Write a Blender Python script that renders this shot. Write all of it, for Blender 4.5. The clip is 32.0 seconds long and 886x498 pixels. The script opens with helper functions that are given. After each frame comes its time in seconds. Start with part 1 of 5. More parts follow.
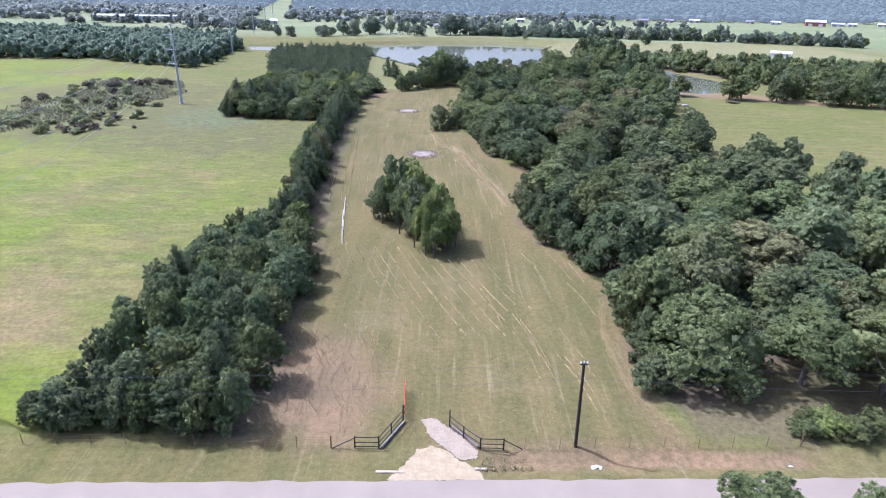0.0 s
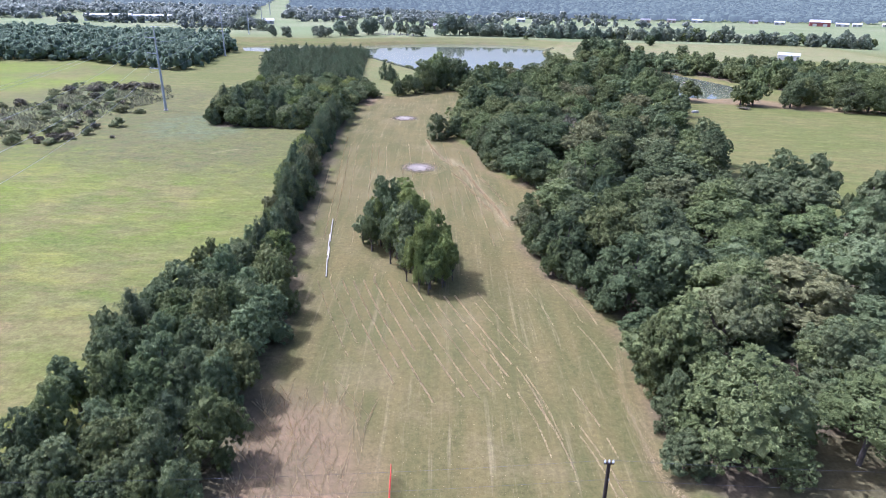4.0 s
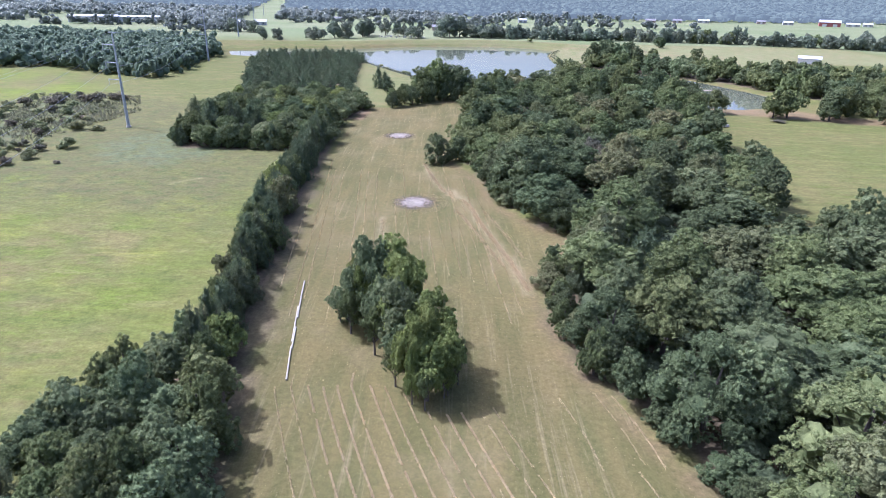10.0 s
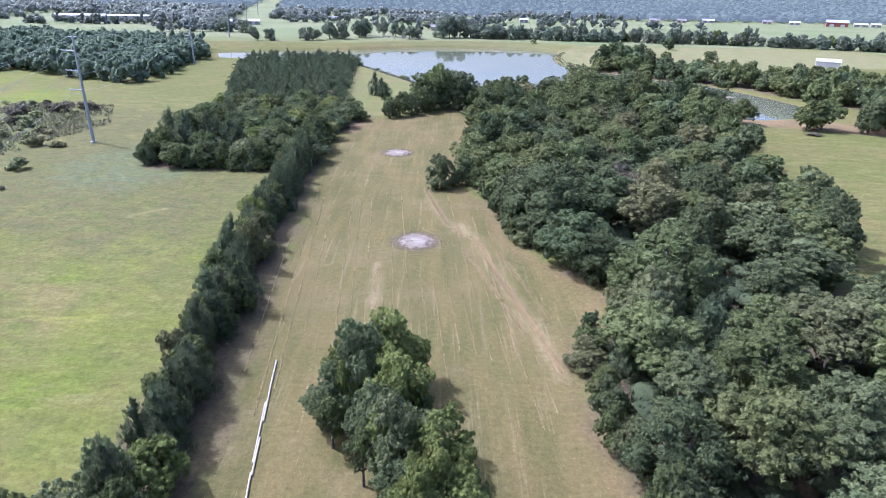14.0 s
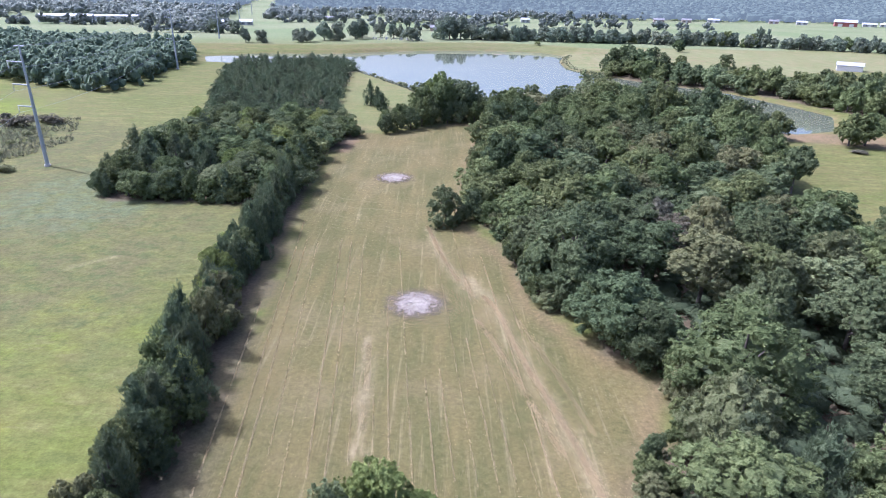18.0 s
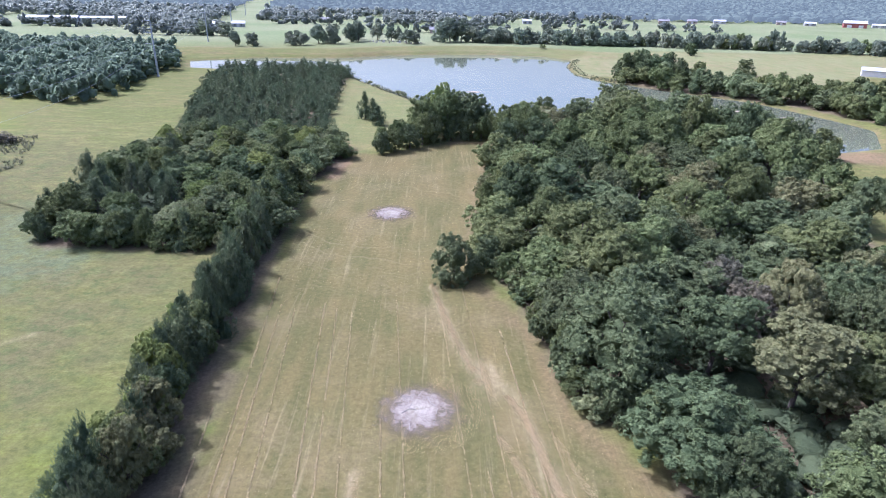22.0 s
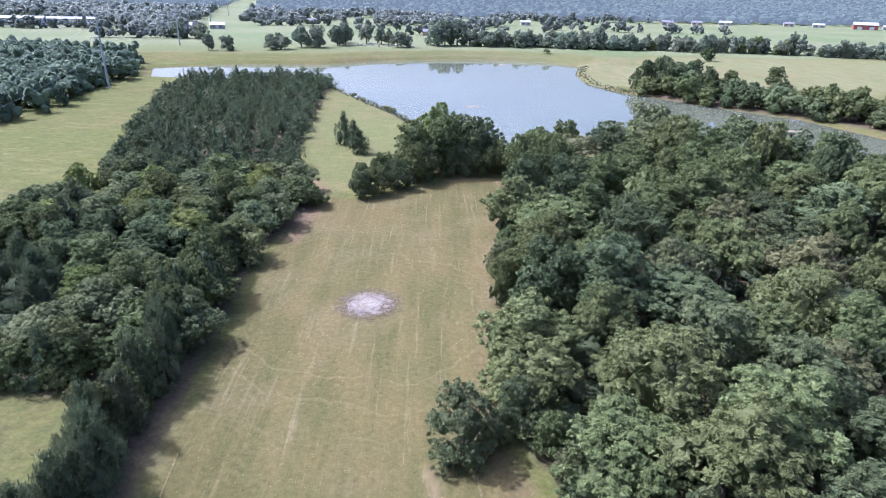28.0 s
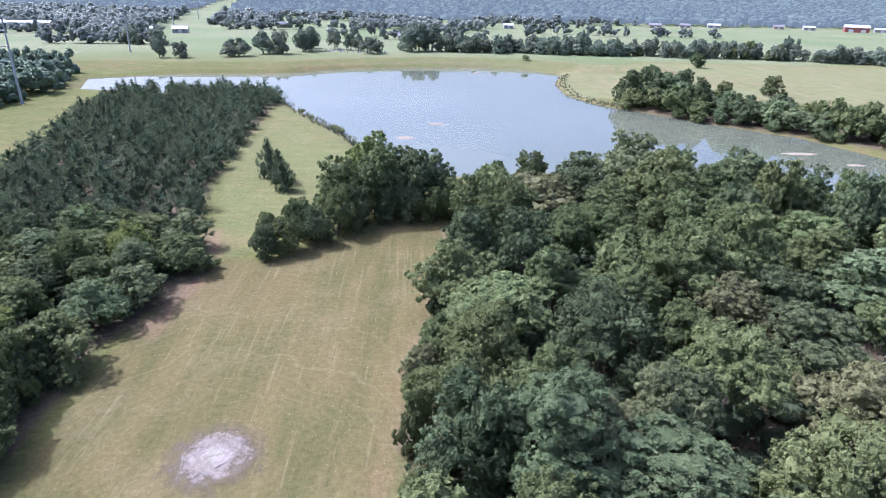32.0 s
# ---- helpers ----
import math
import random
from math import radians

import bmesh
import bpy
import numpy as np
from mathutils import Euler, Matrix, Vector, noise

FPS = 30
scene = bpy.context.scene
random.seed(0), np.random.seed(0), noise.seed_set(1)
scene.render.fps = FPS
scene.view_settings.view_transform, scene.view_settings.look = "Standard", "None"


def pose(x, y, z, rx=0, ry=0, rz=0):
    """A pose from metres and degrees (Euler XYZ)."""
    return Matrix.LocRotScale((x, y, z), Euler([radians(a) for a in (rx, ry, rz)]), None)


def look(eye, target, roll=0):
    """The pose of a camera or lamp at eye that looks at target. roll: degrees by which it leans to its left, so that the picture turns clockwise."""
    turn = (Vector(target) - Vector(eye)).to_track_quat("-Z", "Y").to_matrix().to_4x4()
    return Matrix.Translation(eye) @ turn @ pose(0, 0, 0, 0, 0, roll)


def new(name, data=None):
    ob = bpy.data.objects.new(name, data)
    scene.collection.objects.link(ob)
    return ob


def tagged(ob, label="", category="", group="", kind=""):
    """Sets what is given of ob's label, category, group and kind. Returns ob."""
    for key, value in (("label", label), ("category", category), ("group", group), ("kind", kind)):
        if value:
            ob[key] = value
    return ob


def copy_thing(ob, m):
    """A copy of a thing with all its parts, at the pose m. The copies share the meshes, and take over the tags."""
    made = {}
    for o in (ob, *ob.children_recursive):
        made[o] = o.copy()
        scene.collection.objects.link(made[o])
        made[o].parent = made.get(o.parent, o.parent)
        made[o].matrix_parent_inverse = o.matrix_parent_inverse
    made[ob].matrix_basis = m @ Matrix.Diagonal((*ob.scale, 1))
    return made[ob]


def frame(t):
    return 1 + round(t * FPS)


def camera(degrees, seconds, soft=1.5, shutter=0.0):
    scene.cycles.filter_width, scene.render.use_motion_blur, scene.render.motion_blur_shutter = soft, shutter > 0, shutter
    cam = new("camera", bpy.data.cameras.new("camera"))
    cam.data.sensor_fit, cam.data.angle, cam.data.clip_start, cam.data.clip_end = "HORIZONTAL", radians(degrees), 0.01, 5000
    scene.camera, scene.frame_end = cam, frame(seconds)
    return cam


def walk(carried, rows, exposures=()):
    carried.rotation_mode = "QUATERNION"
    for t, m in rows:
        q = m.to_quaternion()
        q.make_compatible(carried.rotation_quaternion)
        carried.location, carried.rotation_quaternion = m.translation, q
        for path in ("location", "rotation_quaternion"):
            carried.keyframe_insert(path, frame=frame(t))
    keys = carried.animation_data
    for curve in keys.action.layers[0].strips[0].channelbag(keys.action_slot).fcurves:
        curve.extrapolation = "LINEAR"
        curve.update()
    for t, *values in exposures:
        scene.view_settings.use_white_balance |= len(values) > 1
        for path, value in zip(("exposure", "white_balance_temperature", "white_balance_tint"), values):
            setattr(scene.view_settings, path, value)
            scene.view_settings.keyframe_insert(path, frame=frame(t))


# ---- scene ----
cam = camera(72.0, 32.0, soft=1.0)
PATH = [
    (0, (0.988, 10.399, 37.488), (0.998, 12.236, 36.698), 1.4),
    (1, (1.048, 12.571, 37.582), (1.059, 14.408, 36.791), 1.5),
    (2, (1.222, 15.264, 37.773), (1.233, 17.1, 36.982), 1.5),
    (3, (1.331, 18.193, 38.022), (1.342, 20.029, 37.229), 1.5),
    (6, (1.742, 28.788, 38.145), (1.753, 30.624, 37.351), 1.4),
    (7, (1.741, 32.705, 38.198), (1.752, 34.541, 37.404), 1.4),
    (8, (1.676, 36.931, 38.218), (1.687, 38.766, 37.424), 1.4),
    (9, (1.354, 41.515, 38.103), (1.367, 43.351, 37.308), 1.5),
    (10, (1.143, 46.064, 37.966), (1.156, 47.899, 37.172), 1.4),
    (11, (0.837, 50.838, 37.982), (0.852, 52.673, 37.185), 1.5),
    (12, (0.431, 55.707, 37.918), (0.448, 57.541, 37.12), 1.5),
    (13, (0.1, 60.64, 37.914), (0.12, 62.474, 37.116), 1.5),
    (14, (-0.175, 65.544, 38.0), (-0.155, 67.378, 37.202), 1.5),
    (17, (-1.0, 80.773, 38.45), (-0.977, 82.605, 37.648), 1.4),
    (18, (-1.265, 85.803, 38.447), (-1.24, 87.635, 37.645), 1.5),
    (19, (-1.585, 90.9, 38.512), (-1.559, 92.732, 37.71), 1.5),
    (20, (-1.942, 96.385, 38.54), (-1.914, 98.217, 37.738), 1.5),
    (21, (-2.2, 101.706, 38.582), (-2.171, 103.538, 37.78), 1.5),
    (22, (-2.457, 107.128, 38.569), (-2.427, 108.96, 37.767), 1.5),
    (23, (-2.732, 112.494, 38.25), (-2.701, 114.327, 37.45), 1.5),
    (24, (-2.922, 118.395, 38.053), (-2.888, 120.228, 37.253), 1.5),
    (25, (-3.256, 124.323, 37.799), (-3.219, 126.156, 36.999), 1.6),
    (28, (-2.927, 142.89, 37.529), (-2.877, 144.722, 36.728), 1.6),
    (29, (-1.722, 149.528, 37.533), (-1.665, 151.36, 36.733), 1.6),
    (30, (0.33, 156.258, 37.608), (0.399, 158.09, 36.809), 1.6),
    (31, (3.294, 162.802, 37.619), (3.37, 164.634, 36.821), 1.6),
    (32, (7.019, 169.384, 37.727), (7.099, 171.217, 36.931), 1.6),
]
walk(cam, [(t, look(eye, target, roll)) for t, eye, target, roll in PATH], [(0.0, 1.0, 4960, 26), (32.0, 1.0, 4960, 26)])

# ---- world, sun, exposure ----
SUN = Vector((-0.91 * math.cos(radians(52)), 0.41 * math.cos(radians(52)), math.sin(radians(52)))).normalized()
world = bpy.data.worlds.new("sky")
scene.world = world
world.use_nodes = True
wn = world.node_tree.nodes
sky = wn.new("ShaderNodeTexSky")
sky.sky_type = "NISHITA"
sky.sun_disc = False
sky.sun_elevation = radians(52)
sky.sun_rotation = math.atan2(SUN.x, SUN.y)
sky.air_density, sky.dust_density, sky.ozone_density = 1.0, 6.5, 1.0
wn["Background"].inputs[1].default_value = 0.15
world.node_tree.links.new(sky.outputs[0], wn["Background"].inputs[0])
sun_data = bpy.data.lights.new("sun", "SUN")
sun_data.energy, sun_data.angle, sun_data.color = 3.2, radians(0.6), (1.0, 0.97, 0.94)
sun = new("sun", sun_data)
sun.matrix_world = look(SUN * 300, (0, 0, 0))


# ---- materials ----
class Net:
    """A small helper round one material's nodes."""

    def __init__(self, name, rough=0.8, spec=0.3):
        self.mat = bpy.data.materials.new(name)
        self.mat.use_nodes = True
        self.tree = self.mat.node_tree
        self.bsdf = self.tree.nodes["Principled BSDF"]
        self.bsdf.inputs["Roughness"].default_value = rough
        self.bsdf.inputs["Specular IOR Level"].default_value = spec

    def node(self, kind, **inputs):
        n = self.tree.nodes.new(kind)
        for k, v in inputs.items():
            key = int(k[1:]) if k[0] == "i" and k[1:].isdigit() else k
            if hasattr(v, "is_linked"):
                self.tree.links.new(v, n.inputs[key])
            else:
                n.inputs[key].default_value = v
        return n

    def coords(self, scale=(1, 1, 1), rot=0.0, kind="Object"):
        tc = self.tree.nodes.new("ShaderNodeTexCoord")
        mp = self.node("ShaderNodeMapping", Scale=scale, Rotation=(0, 0, rot))
        self.tree.links.new(tc.outputs[kind], mp.inputs["Vector"])
        return mp.outputs[0]

    def noise(self, scale, detail=4.0, vec=None, rough=0.55):
        n = self.node("ShaderNodeTexNoise", Scale=scale, Detail=detail, Roughness=rough)
        self.tree.links.new(vec or self.coords(), n.inputs["Vector"])
        return n.outputs["Fac"]

    def ramp(self, fac, lo, hi, a=0.0, b=1.0):
        n = self.node("ShaderNodeMapRange", Value=fac)
        for k, v in zip(("From Min", "From Max", "To Min", "To Max"), (lo, hi, a, b)):
            n.inputs[k].default_value = v
        return n.outputs[0]

    def mix(self, fac, a, b, mode="MIX"):
        n = self.tree.nodes.new("ShaderNodeMix")
        n.data_type, n.blend_type = "RGBA", mode
        for k, v in ((0, fac), (6, a), (7, b)):
            if hasattr(v, "is_linked"):
                self.tree.links.new(v, n.inputs[k])
            else:
                n.inputs[k].default_value = v if k == 0 else (*v, 1)
        return n.outputs[2]

    def math(self, op, a, b=0.0):
        n = self.tree.nodes.new("ShaderNodeMath")
        n.operation = op
        for k, v in ((0, a), (1, b)):
            if hasattr(v, "is_linked"):
                self.tree.links.new(v, n.inputs[k])
            else:
                n.inputs[k].default_value = v
        return n.outputs[0]

    def attr(self, name):
        n = self.tree.nodes.new("ShaderNodeAttribute")
        n.attribute_name = name
        return n

    def color(self, c):
        if hasattr(c, "is_linked"):
            self.tree.links.new(c, self.bsdf.inputs["Base Color"])
        else:
            self.bsdf.inputs["Base Color"].default_value = (*c, 1)
        return self

    def bump(self, height, strength=0.5, distance=0.1):
        n = self.node("ShaderNodeBump", Height=height, Strength=strength, Distance=distance)
        self.tree.links.new(n.outputs[0], self.bsdf.inputs["Normal"])
        return self


def plain(name, c, rough=0.7, metal=0.0, var=0.25, scale=3.0, spec=0.3):
    """A painted or weathered surface: one base colour with stains and grain."""
    m = Net(name, rough, spec)
    m.bsdf.inputs["Metallic"].default_value = metal
    d = tuple(v * (1 - var) for v in c)
    l = tuple(min(1, v * (1 + var * 0.5)) for v in c)
    m.color(m.mix(m.ramp(m.noise(scale), 0.3, 0.7), d, l))
    m.bump(m.noise(scale * 9), 0.2, 0.02)
    return m.mat


def leaf(name, dark, mid, light, trans=0.22, clump=6.5, fine=38.0, ragged=False, speck=0.5, relief=1.0):
    """Foliage: tint varies from tree to tree, from clump to clump and leaf to leaf. clump and fine are the scales of the clumps and leaves."""
    m = Net(name, 0.7, 0.08)
    info = m.tree.nodes.new("ShaderNodeObjectInfo").outputs["Random"]
    geo = m.tree.nodes.new("ShaderNodeNewGeometry").outputs["Random Per Island"]
    small = m.noise(fine, 3, rough=0.7)
    c = m.mix(m.ramp(m.noise(clump, 3), 0.40, 0.60), dark, mid)
    c = m.mix(m.math("MULTIPLY", m.ramp(geo, 0.3, 1.0), speck), c, light)
    c = m.mix(m.math("MULTIPLY", m.ramp(small, 0.5, 0.75), speck * 0.8), c, light)
    tone = m.ramp(info, 0, 1, 0.84, 1.16)
    warm = m.ramp(m.math("FRACT", m.math("MULTIPLY", info, 7.3)), 0, 1, 0.95, 1.07)
    gray = m.node("ShaderNodeCombineColor", Red=m.math("MULTIPLY", tone, warm), Green=tone, Blue=tone).outputs[0]
    c = m.mix(1.0, c, gray, "MULTIPLY")
    m.color(c)
    tr = m.node("ShaderNodeBsdfTranslucent", Color=c)
    mx = m.node("ShaderNodeMixShader", Fac=trans)
    m.tree.links.new(m.bsdf.outputs[0], mx.inputs[1])
    m.tree.links.new(tr.outputs[0], mx.inputs[2])
    out = mx.outputs[0]
    if not ragged:
        m.bump(m.noise(fine * 0.8, 4, rough=0.7), relief, 0.3)
    if ragged:
        # sprays of small leaves with gaps between them
        gap = m.tree.nodes.new("ShaderNodeBsdfTransparent")
        cut = m.node("ShaderNodeMixShader", Fac=m.ramp(m.noise(46.0, 2, rough=0.6), 0.445, 0.465))
        m.bump(m.noise(60.0, 3, rough=0.6), 0.9, 0.12)
        m.tree.links.new(gap.outputs[0], cut.inputs[1])
        m.tree.links.new(out, cut.inputs[2])
        out = cut.outputs[0]
    m.tree.links.new(out, m.tree.nodes["Material Output"].inputs["Surface"])
    return m.mat


TONES = {
    "mid": ((0.113, 0.137, 0.051), (0.155, 0.185, 0.066), (0.243, 0.277, 0.114), 0.26),
    "dark": ((0.088, 0.115, 0.051), (0.127, 0.156, 0.067), (0.209, 0.242, 0.112), 0.26),
    "bright": ((0.180, 0.213, 0.059), (0.255, 0.296, 0.087), (0.358, 0.405, 0.131), 0.26),
    "olive": ((0.151, 0.158, 0.067), (0.200, 0.207, 0.091), (0.271, 0.281, 0.133), 0.26),
    "silver": ((0.135, 0.170, 0.073), (0.188, 0.225, 0.099), (0.295, 0.332, 0.161), 0.26),
    "cedar": ((0.089, 0.116, 0.059), (0.131, 0.161, 0.081), (0.202, 0.236, 0.122), 0.22),
    "scrub": ((0.207, 0.227, 0.100), (0.275, 0.289, 0.131), (0.375, 0.383, 0.185), 0.26),
    "dry": ((0.138, 0.125, 0.079), (0.175, 0.158, 0.101), (0.239, 0.216, 0.150), 0.26),
    # hazy: leaf colour paled to paint distance haze on the trees past the pond
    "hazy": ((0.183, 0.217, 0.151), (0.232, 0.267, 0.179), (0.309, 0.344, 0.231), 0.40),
    "fresh": ((0.127, 0.156, 0.057), (0.184, 0.215, 0.080), (0.282, 0.315, 0.134), 0.28),
}
LEAF = {k: leaf("leaf_" + k, *v, ragged=True) for k, v in TONES.items()}
HEART = {k: leaf("heart_" + k, *v) for k, v in TONES.items()}
BARK = plain("bark", (0.12, 0.10, 0.08), 0.9, var=0.4, scale=6)
DEADWOOD = plain("dead_wood", (0.26, 0.23, 0.20), 0.9, var=0.3, scale=6)


def ground_material():
    m = Net("grassland", 0.95, 0.1)
    z1, z2 = m.attr("zone"), m.attr("cover")
    s1 = m.node("ShaderNodeSeparateColor", Color=z1.outputs["Color"])
    s2 = m.node("ShaderNodeSeparateColor", Color=z2.outputs["Color"])
    mown, lush, dry = s1.outputs
    litter_and_shade, hay, bare = s2.outputs
    big, mid, fine = m.noise(0.028, 5), m.noise(0.16, 5), m.noise(1.6, 5, rough=0.7)
    grain = m.noise(5.0, 4, rough=0.75)
    streak = m.noise(1.0, 5, m.coords((1.3, 0.05, 1), 0.0), 0.7)
    streak2 = m.noise(1.0, 4, m.coords((0.30, 0.035, 1), 0.12), 0.6)
    # rough pasture
    g = m.mix(m.ramp(big, 0.42, 0.58), (0.120, 0.124, 0.034), (0.152, 0.133, 0.047))
    g = m.mix(m.ramp(mid, 0.42, 0.72), g, (0.116, 0.124, 0.038))
    g = m.mix(m.math("MULTIPLY", lush, m.ramp(big, 0.58, 0.42)), g, (0.142, 0.172, 0.020))
    spot = m.noise(0.075, 6, m.coords((0.7, 1.3, 1), 0.3), 0.68)
    g = m.mix(m.math("MULTIPLY", m.math("MULTIPLY", lush, m.ramp(spot, 0.50, 0.62)), 0.8), g, (0.104, 0.140, 0.018))
    g = m.mix(m.math("MULTIPLY", m.math("MULTIPLY", lush, m.ramp(spot, 0.46, 0.36)), 0.5), g, (0.215, 0.205, 0.042))
    blade = m.noise(1.0, 6, m.coords((0.10, 0.34, 1), 0.5), 0.72)
    g = m.mix(m.math("MULTIPLY", m.ramp(blade, 0.50, 0.64), 0.9), g, (0.108, 0.124, 0.029))
    g = m.mix(m.math("MULTIPLY", m.ramp(blade, 0.47, 0.37), 0.75), g, (0.174, 0.163, 0.053))
    g = m.mix(m.math("MULTIPLY", m.math("MULTIPLY", lush, m.ramp(m.noise(0.045, 6, rough=0.6), 0.52, 0.62)), 0.45), g, (0.180, 0.150, 0.056))
    g = m.mix(m.math("MULTIPLY", dry, m.ramp(mid, 0.30, 0.60)), g, (0.118, 0.108, 0.042))
    g = m.mix(m.math("MULTIPLY", m.math("MULTIPLY", dry, m.ramp(m.noise(0.35, 5, rough=0.7), 0.48, 0.62)), 0.8), g, (0.092, 0.106, 0.034))
    rough = m.math("MULTIPLY", m.attr("rough").outputs["Fac"], m.ramp(m.noise(0.3, 5, rough=0.7), 0.35, 0.60))
    g = m.mix(m.math("MULTIPLY", rough, 0.85), g, m.mix(m.ramp(m.noise(0.9, 5, rough=0.75), 0.4, 0.6), (0.098, 0.116, 0.056), (0.126, 0.144, 0.072)))
    far = m.attr("far").outputs["Fac"]
    g = m.mix(far, g, m.mix(m.ramp(m.noise(0.012, 4), 0.4, 0.6), (0.155, 0.186, 0.080), (0.200, 0.210, 0.106)))
    tuft = m.ramp(m.noise(0.42, 7, m.coords((1.0, 1.5, 1), 0.4), 0.78), 0.30, 0.70, 0.68, 1.14)
    g = m.mix(1.0, g, m.node("ShaderNodeCombineColor", Red=tuft, Green=tuft, Blue=tuft).outputs[0], "MULTIPLY")
    # pale hay fields
    h = m.mix(m.ramp(mid, 0.35, 0.65), (0.196, 0.168, 0.078), (0.140, 0.150, 0.056))
    h = m.mix(m.math("MULTIPLY", m.ramp(m.noise(0.022, 5, rough=0.65), 0.46, 0.62), 0.7), h, (0.165, 0.178, 0.072))
    h = m.mix(m.math("MULTIPLY", m.ramp(streak2, 0.5, 0.7), 0.5), h, (0.235, 0.198, 0.108))
    g = m.mix(hay, g, h)
    # mown field: tan stubble, greener bands, straw lines along the mowing
    t = m.mix(m.ramp(streak2, 0.40, 0.60), (0.116, 0.105, 0.040), (0.164, 0.132, 0.055))
    t = m.mix(m.math("MULTIPLY", m.ramp(mid, 0.45, 0.72), 0.6), t, (0.112, 0.109, 0.042))
    t = m.mix(m.math("MULTIPLY", m.ramp(big, 0.52, 0.66), 0.6), t, (0.160, 0.124, 0.054))
    t = m.mix(m.math("MULTIPLY", m.ramp(m.noise(0.09, 6, rough=0.7), 0.52, 0.68), 0.6), t, (0.206, 0.161, 0.084))
    t = m.mix(m.math("MULTIPLY", m.ramp(streak, 0.56, 0.72), 0.75), t, (0.258, 0.208, 0.117))
    t = m.mix(m.math("MULTIPLY", m.ramp(m.noise(2.6, 5, m.coords((2.0, 0.35, 1), 0.0), 0.75), 0.58, 0.72), 0.6), t, (0.263, 0.213, 0.118))
    dist = m.node("ShaderNodeVectorMath", i0=m.coords(), i1=(-10.3, 211.0, 0.0))
    dist.operation = "DISTANCE"
    dist = dist.outputs["Value"]
    swirl = m.node("ShaderNodeCombineXYZ", X=m.math("ADD", dist, m.math("MULTIPLY", m.noise(0.07, 3), 14.0)), Y=m.noise(0.05, 2), Z=0.0).outputs[0]
    arcs = m.math("MULTIPLY", m.ramp(m.noise(1.1, 5, swirl, 0.7), 0.52, 0.68), m.ramp(dist, 36, 16))
    t = m.mix(m.math("MULTIPLY", arcs, 0.3), t, (0.285, 0.230, 0.130))
    t = m.mix(1.0, t, (0.83, 0.835, 0.76), "MULTIPLY")
    g = m.mix(mown, g, t)
    b = m.mix(m.ramp(mid, 0.35, 0.65), (0.232, 0.148, 0.086), (0.165, 0.110, 0.066))
    g = m.mix(m.math("MULTIPLY", bare, m.ramp(fine, 0.25, 0.6, 0.35, 1.0)), g, b)
    pale = m.math("MULTIPLY", m.attr("pale").outputs["Fac"], m.ramp(m.noise(0.8, 5, m.coords((1.6, 0.3, 1)), 0.7), 0.34, 0.58))
    g = m.mix(pale, g, (0.300, 0.235, 0.130))
    # leaf litter brown, which also paints shade beside the hedge and under roadside trees
    g = m.mix(litter_and_shade, g, m.mix(fine, (0.082, 0.064, 0.038), (0.150, 0.116, 0.068)))
    v = m.ramp(m.math("ADD", m.math("MULTIPLY", fine, 0.6), m.math("MULTIPLY", grain, 0.4)), 0.30, 0.70, 0.62, 1.32)
    gray = m.node("ShaderNodeCombineColor", Red=v, Green=v, Blue=v).outputs[0]
    m.color(m.mix(1.0, g, gray, "MULTIPLY"))
    m.bump(m.math("ADD", fine, m.math("MULTIPLY", grain, 0.5)), 0.6, 0.12)
    return m.mat


def water_material():
    m = Net("pond_water", 0.04, 0.85)
    m.bsdf.inputs["IOR"].default_value = 1.33
    m.color(m.mix(m.ramp(m.noise(0.012, 3), 0.4, 0.6), (0.118, 0.128, 0.082), (0.136, 0.144, 0.094)))
    m.bump(m.noise(0.35, 3, m.coords((1, 0.5, 1))), 0.02, 0.05)
    return m.mat


GROUND, WATER = ground_material(), water_material()
STRAW = plain("straw", (0.52, 0.405, 0.215), 0.9, var=0.3, scale=2)


# ---- mesh helpers ----
def tri_mesh(name, verts, faces, mats, smooth=False):
    """A mesh of triangles from arrays."""
    verts, faces = np.asarray(verts, np.float32), np.asarray(faces, np.int32)
    me = bpy.data.meshes.new(name)
    me.vertices.add(len(verts))
    me.vertices.foreach_set("co", verts.ravel())
    me.loops.add(faces.size)
    me.loops.foreach_set("vertex_index", faces.ravel())
    k = faces.shape[1]
    me.polygons.add(len(faces))
    me.polygons.foreach_set("loop_start", np.arange(0, faces.size, k, dtype=np.int32))
    me.polygons.foreach_set("use_smooth", np.full(len(faces), smooth))
    me.update(calc_edges=True)
    for m in mats if isinstance(mats, (list, tuple)) else [mats]:
        me.materials.append(m)
    return me


def part(name, data, material, parent, label=""):
    """Links a bmesh or mesh as one object under a thing or a part."""
    if isinstance(data, bmesh.types.BMesh):
        me = bpy.data.meshes.new(name)
        data.to_mesh(me)
        data.free()
        data = me
    if material and not data.materials:
        data.materials.append(material)
    ob = new(name, data)
    ob.parent = parent
    return tagged(ob, label)


def thing(name, label, category, x=0, y=0, z=0, rz=0, group="", kind=""):
    ob = new(name)
    ob.matrix_world = pose(x, y, z, 0, 0, rz)
    return tagged(ob, label, category, group, kind)


def box(bm, x0, y0, z0, x1, y1, z1, bevel=0.0):
    made = bmesh.ops.create_cube(bm, size=1.0, matrix=Matrix.LocRotScale(((x0 + x1) / 2, (y0 + y1) / 2, (z0 + z1) / 2), None, (abs(x1 - x0), abs(y1 - y0), abs(z1 - z0))))
    if bevel:
        edges = list({e for v in made["verts"] for e in v.link_edges})
        bmesh.ops.bevel(bm, geom=edges, offset=bevel, segments=2, affect="EDGES")
    return bm


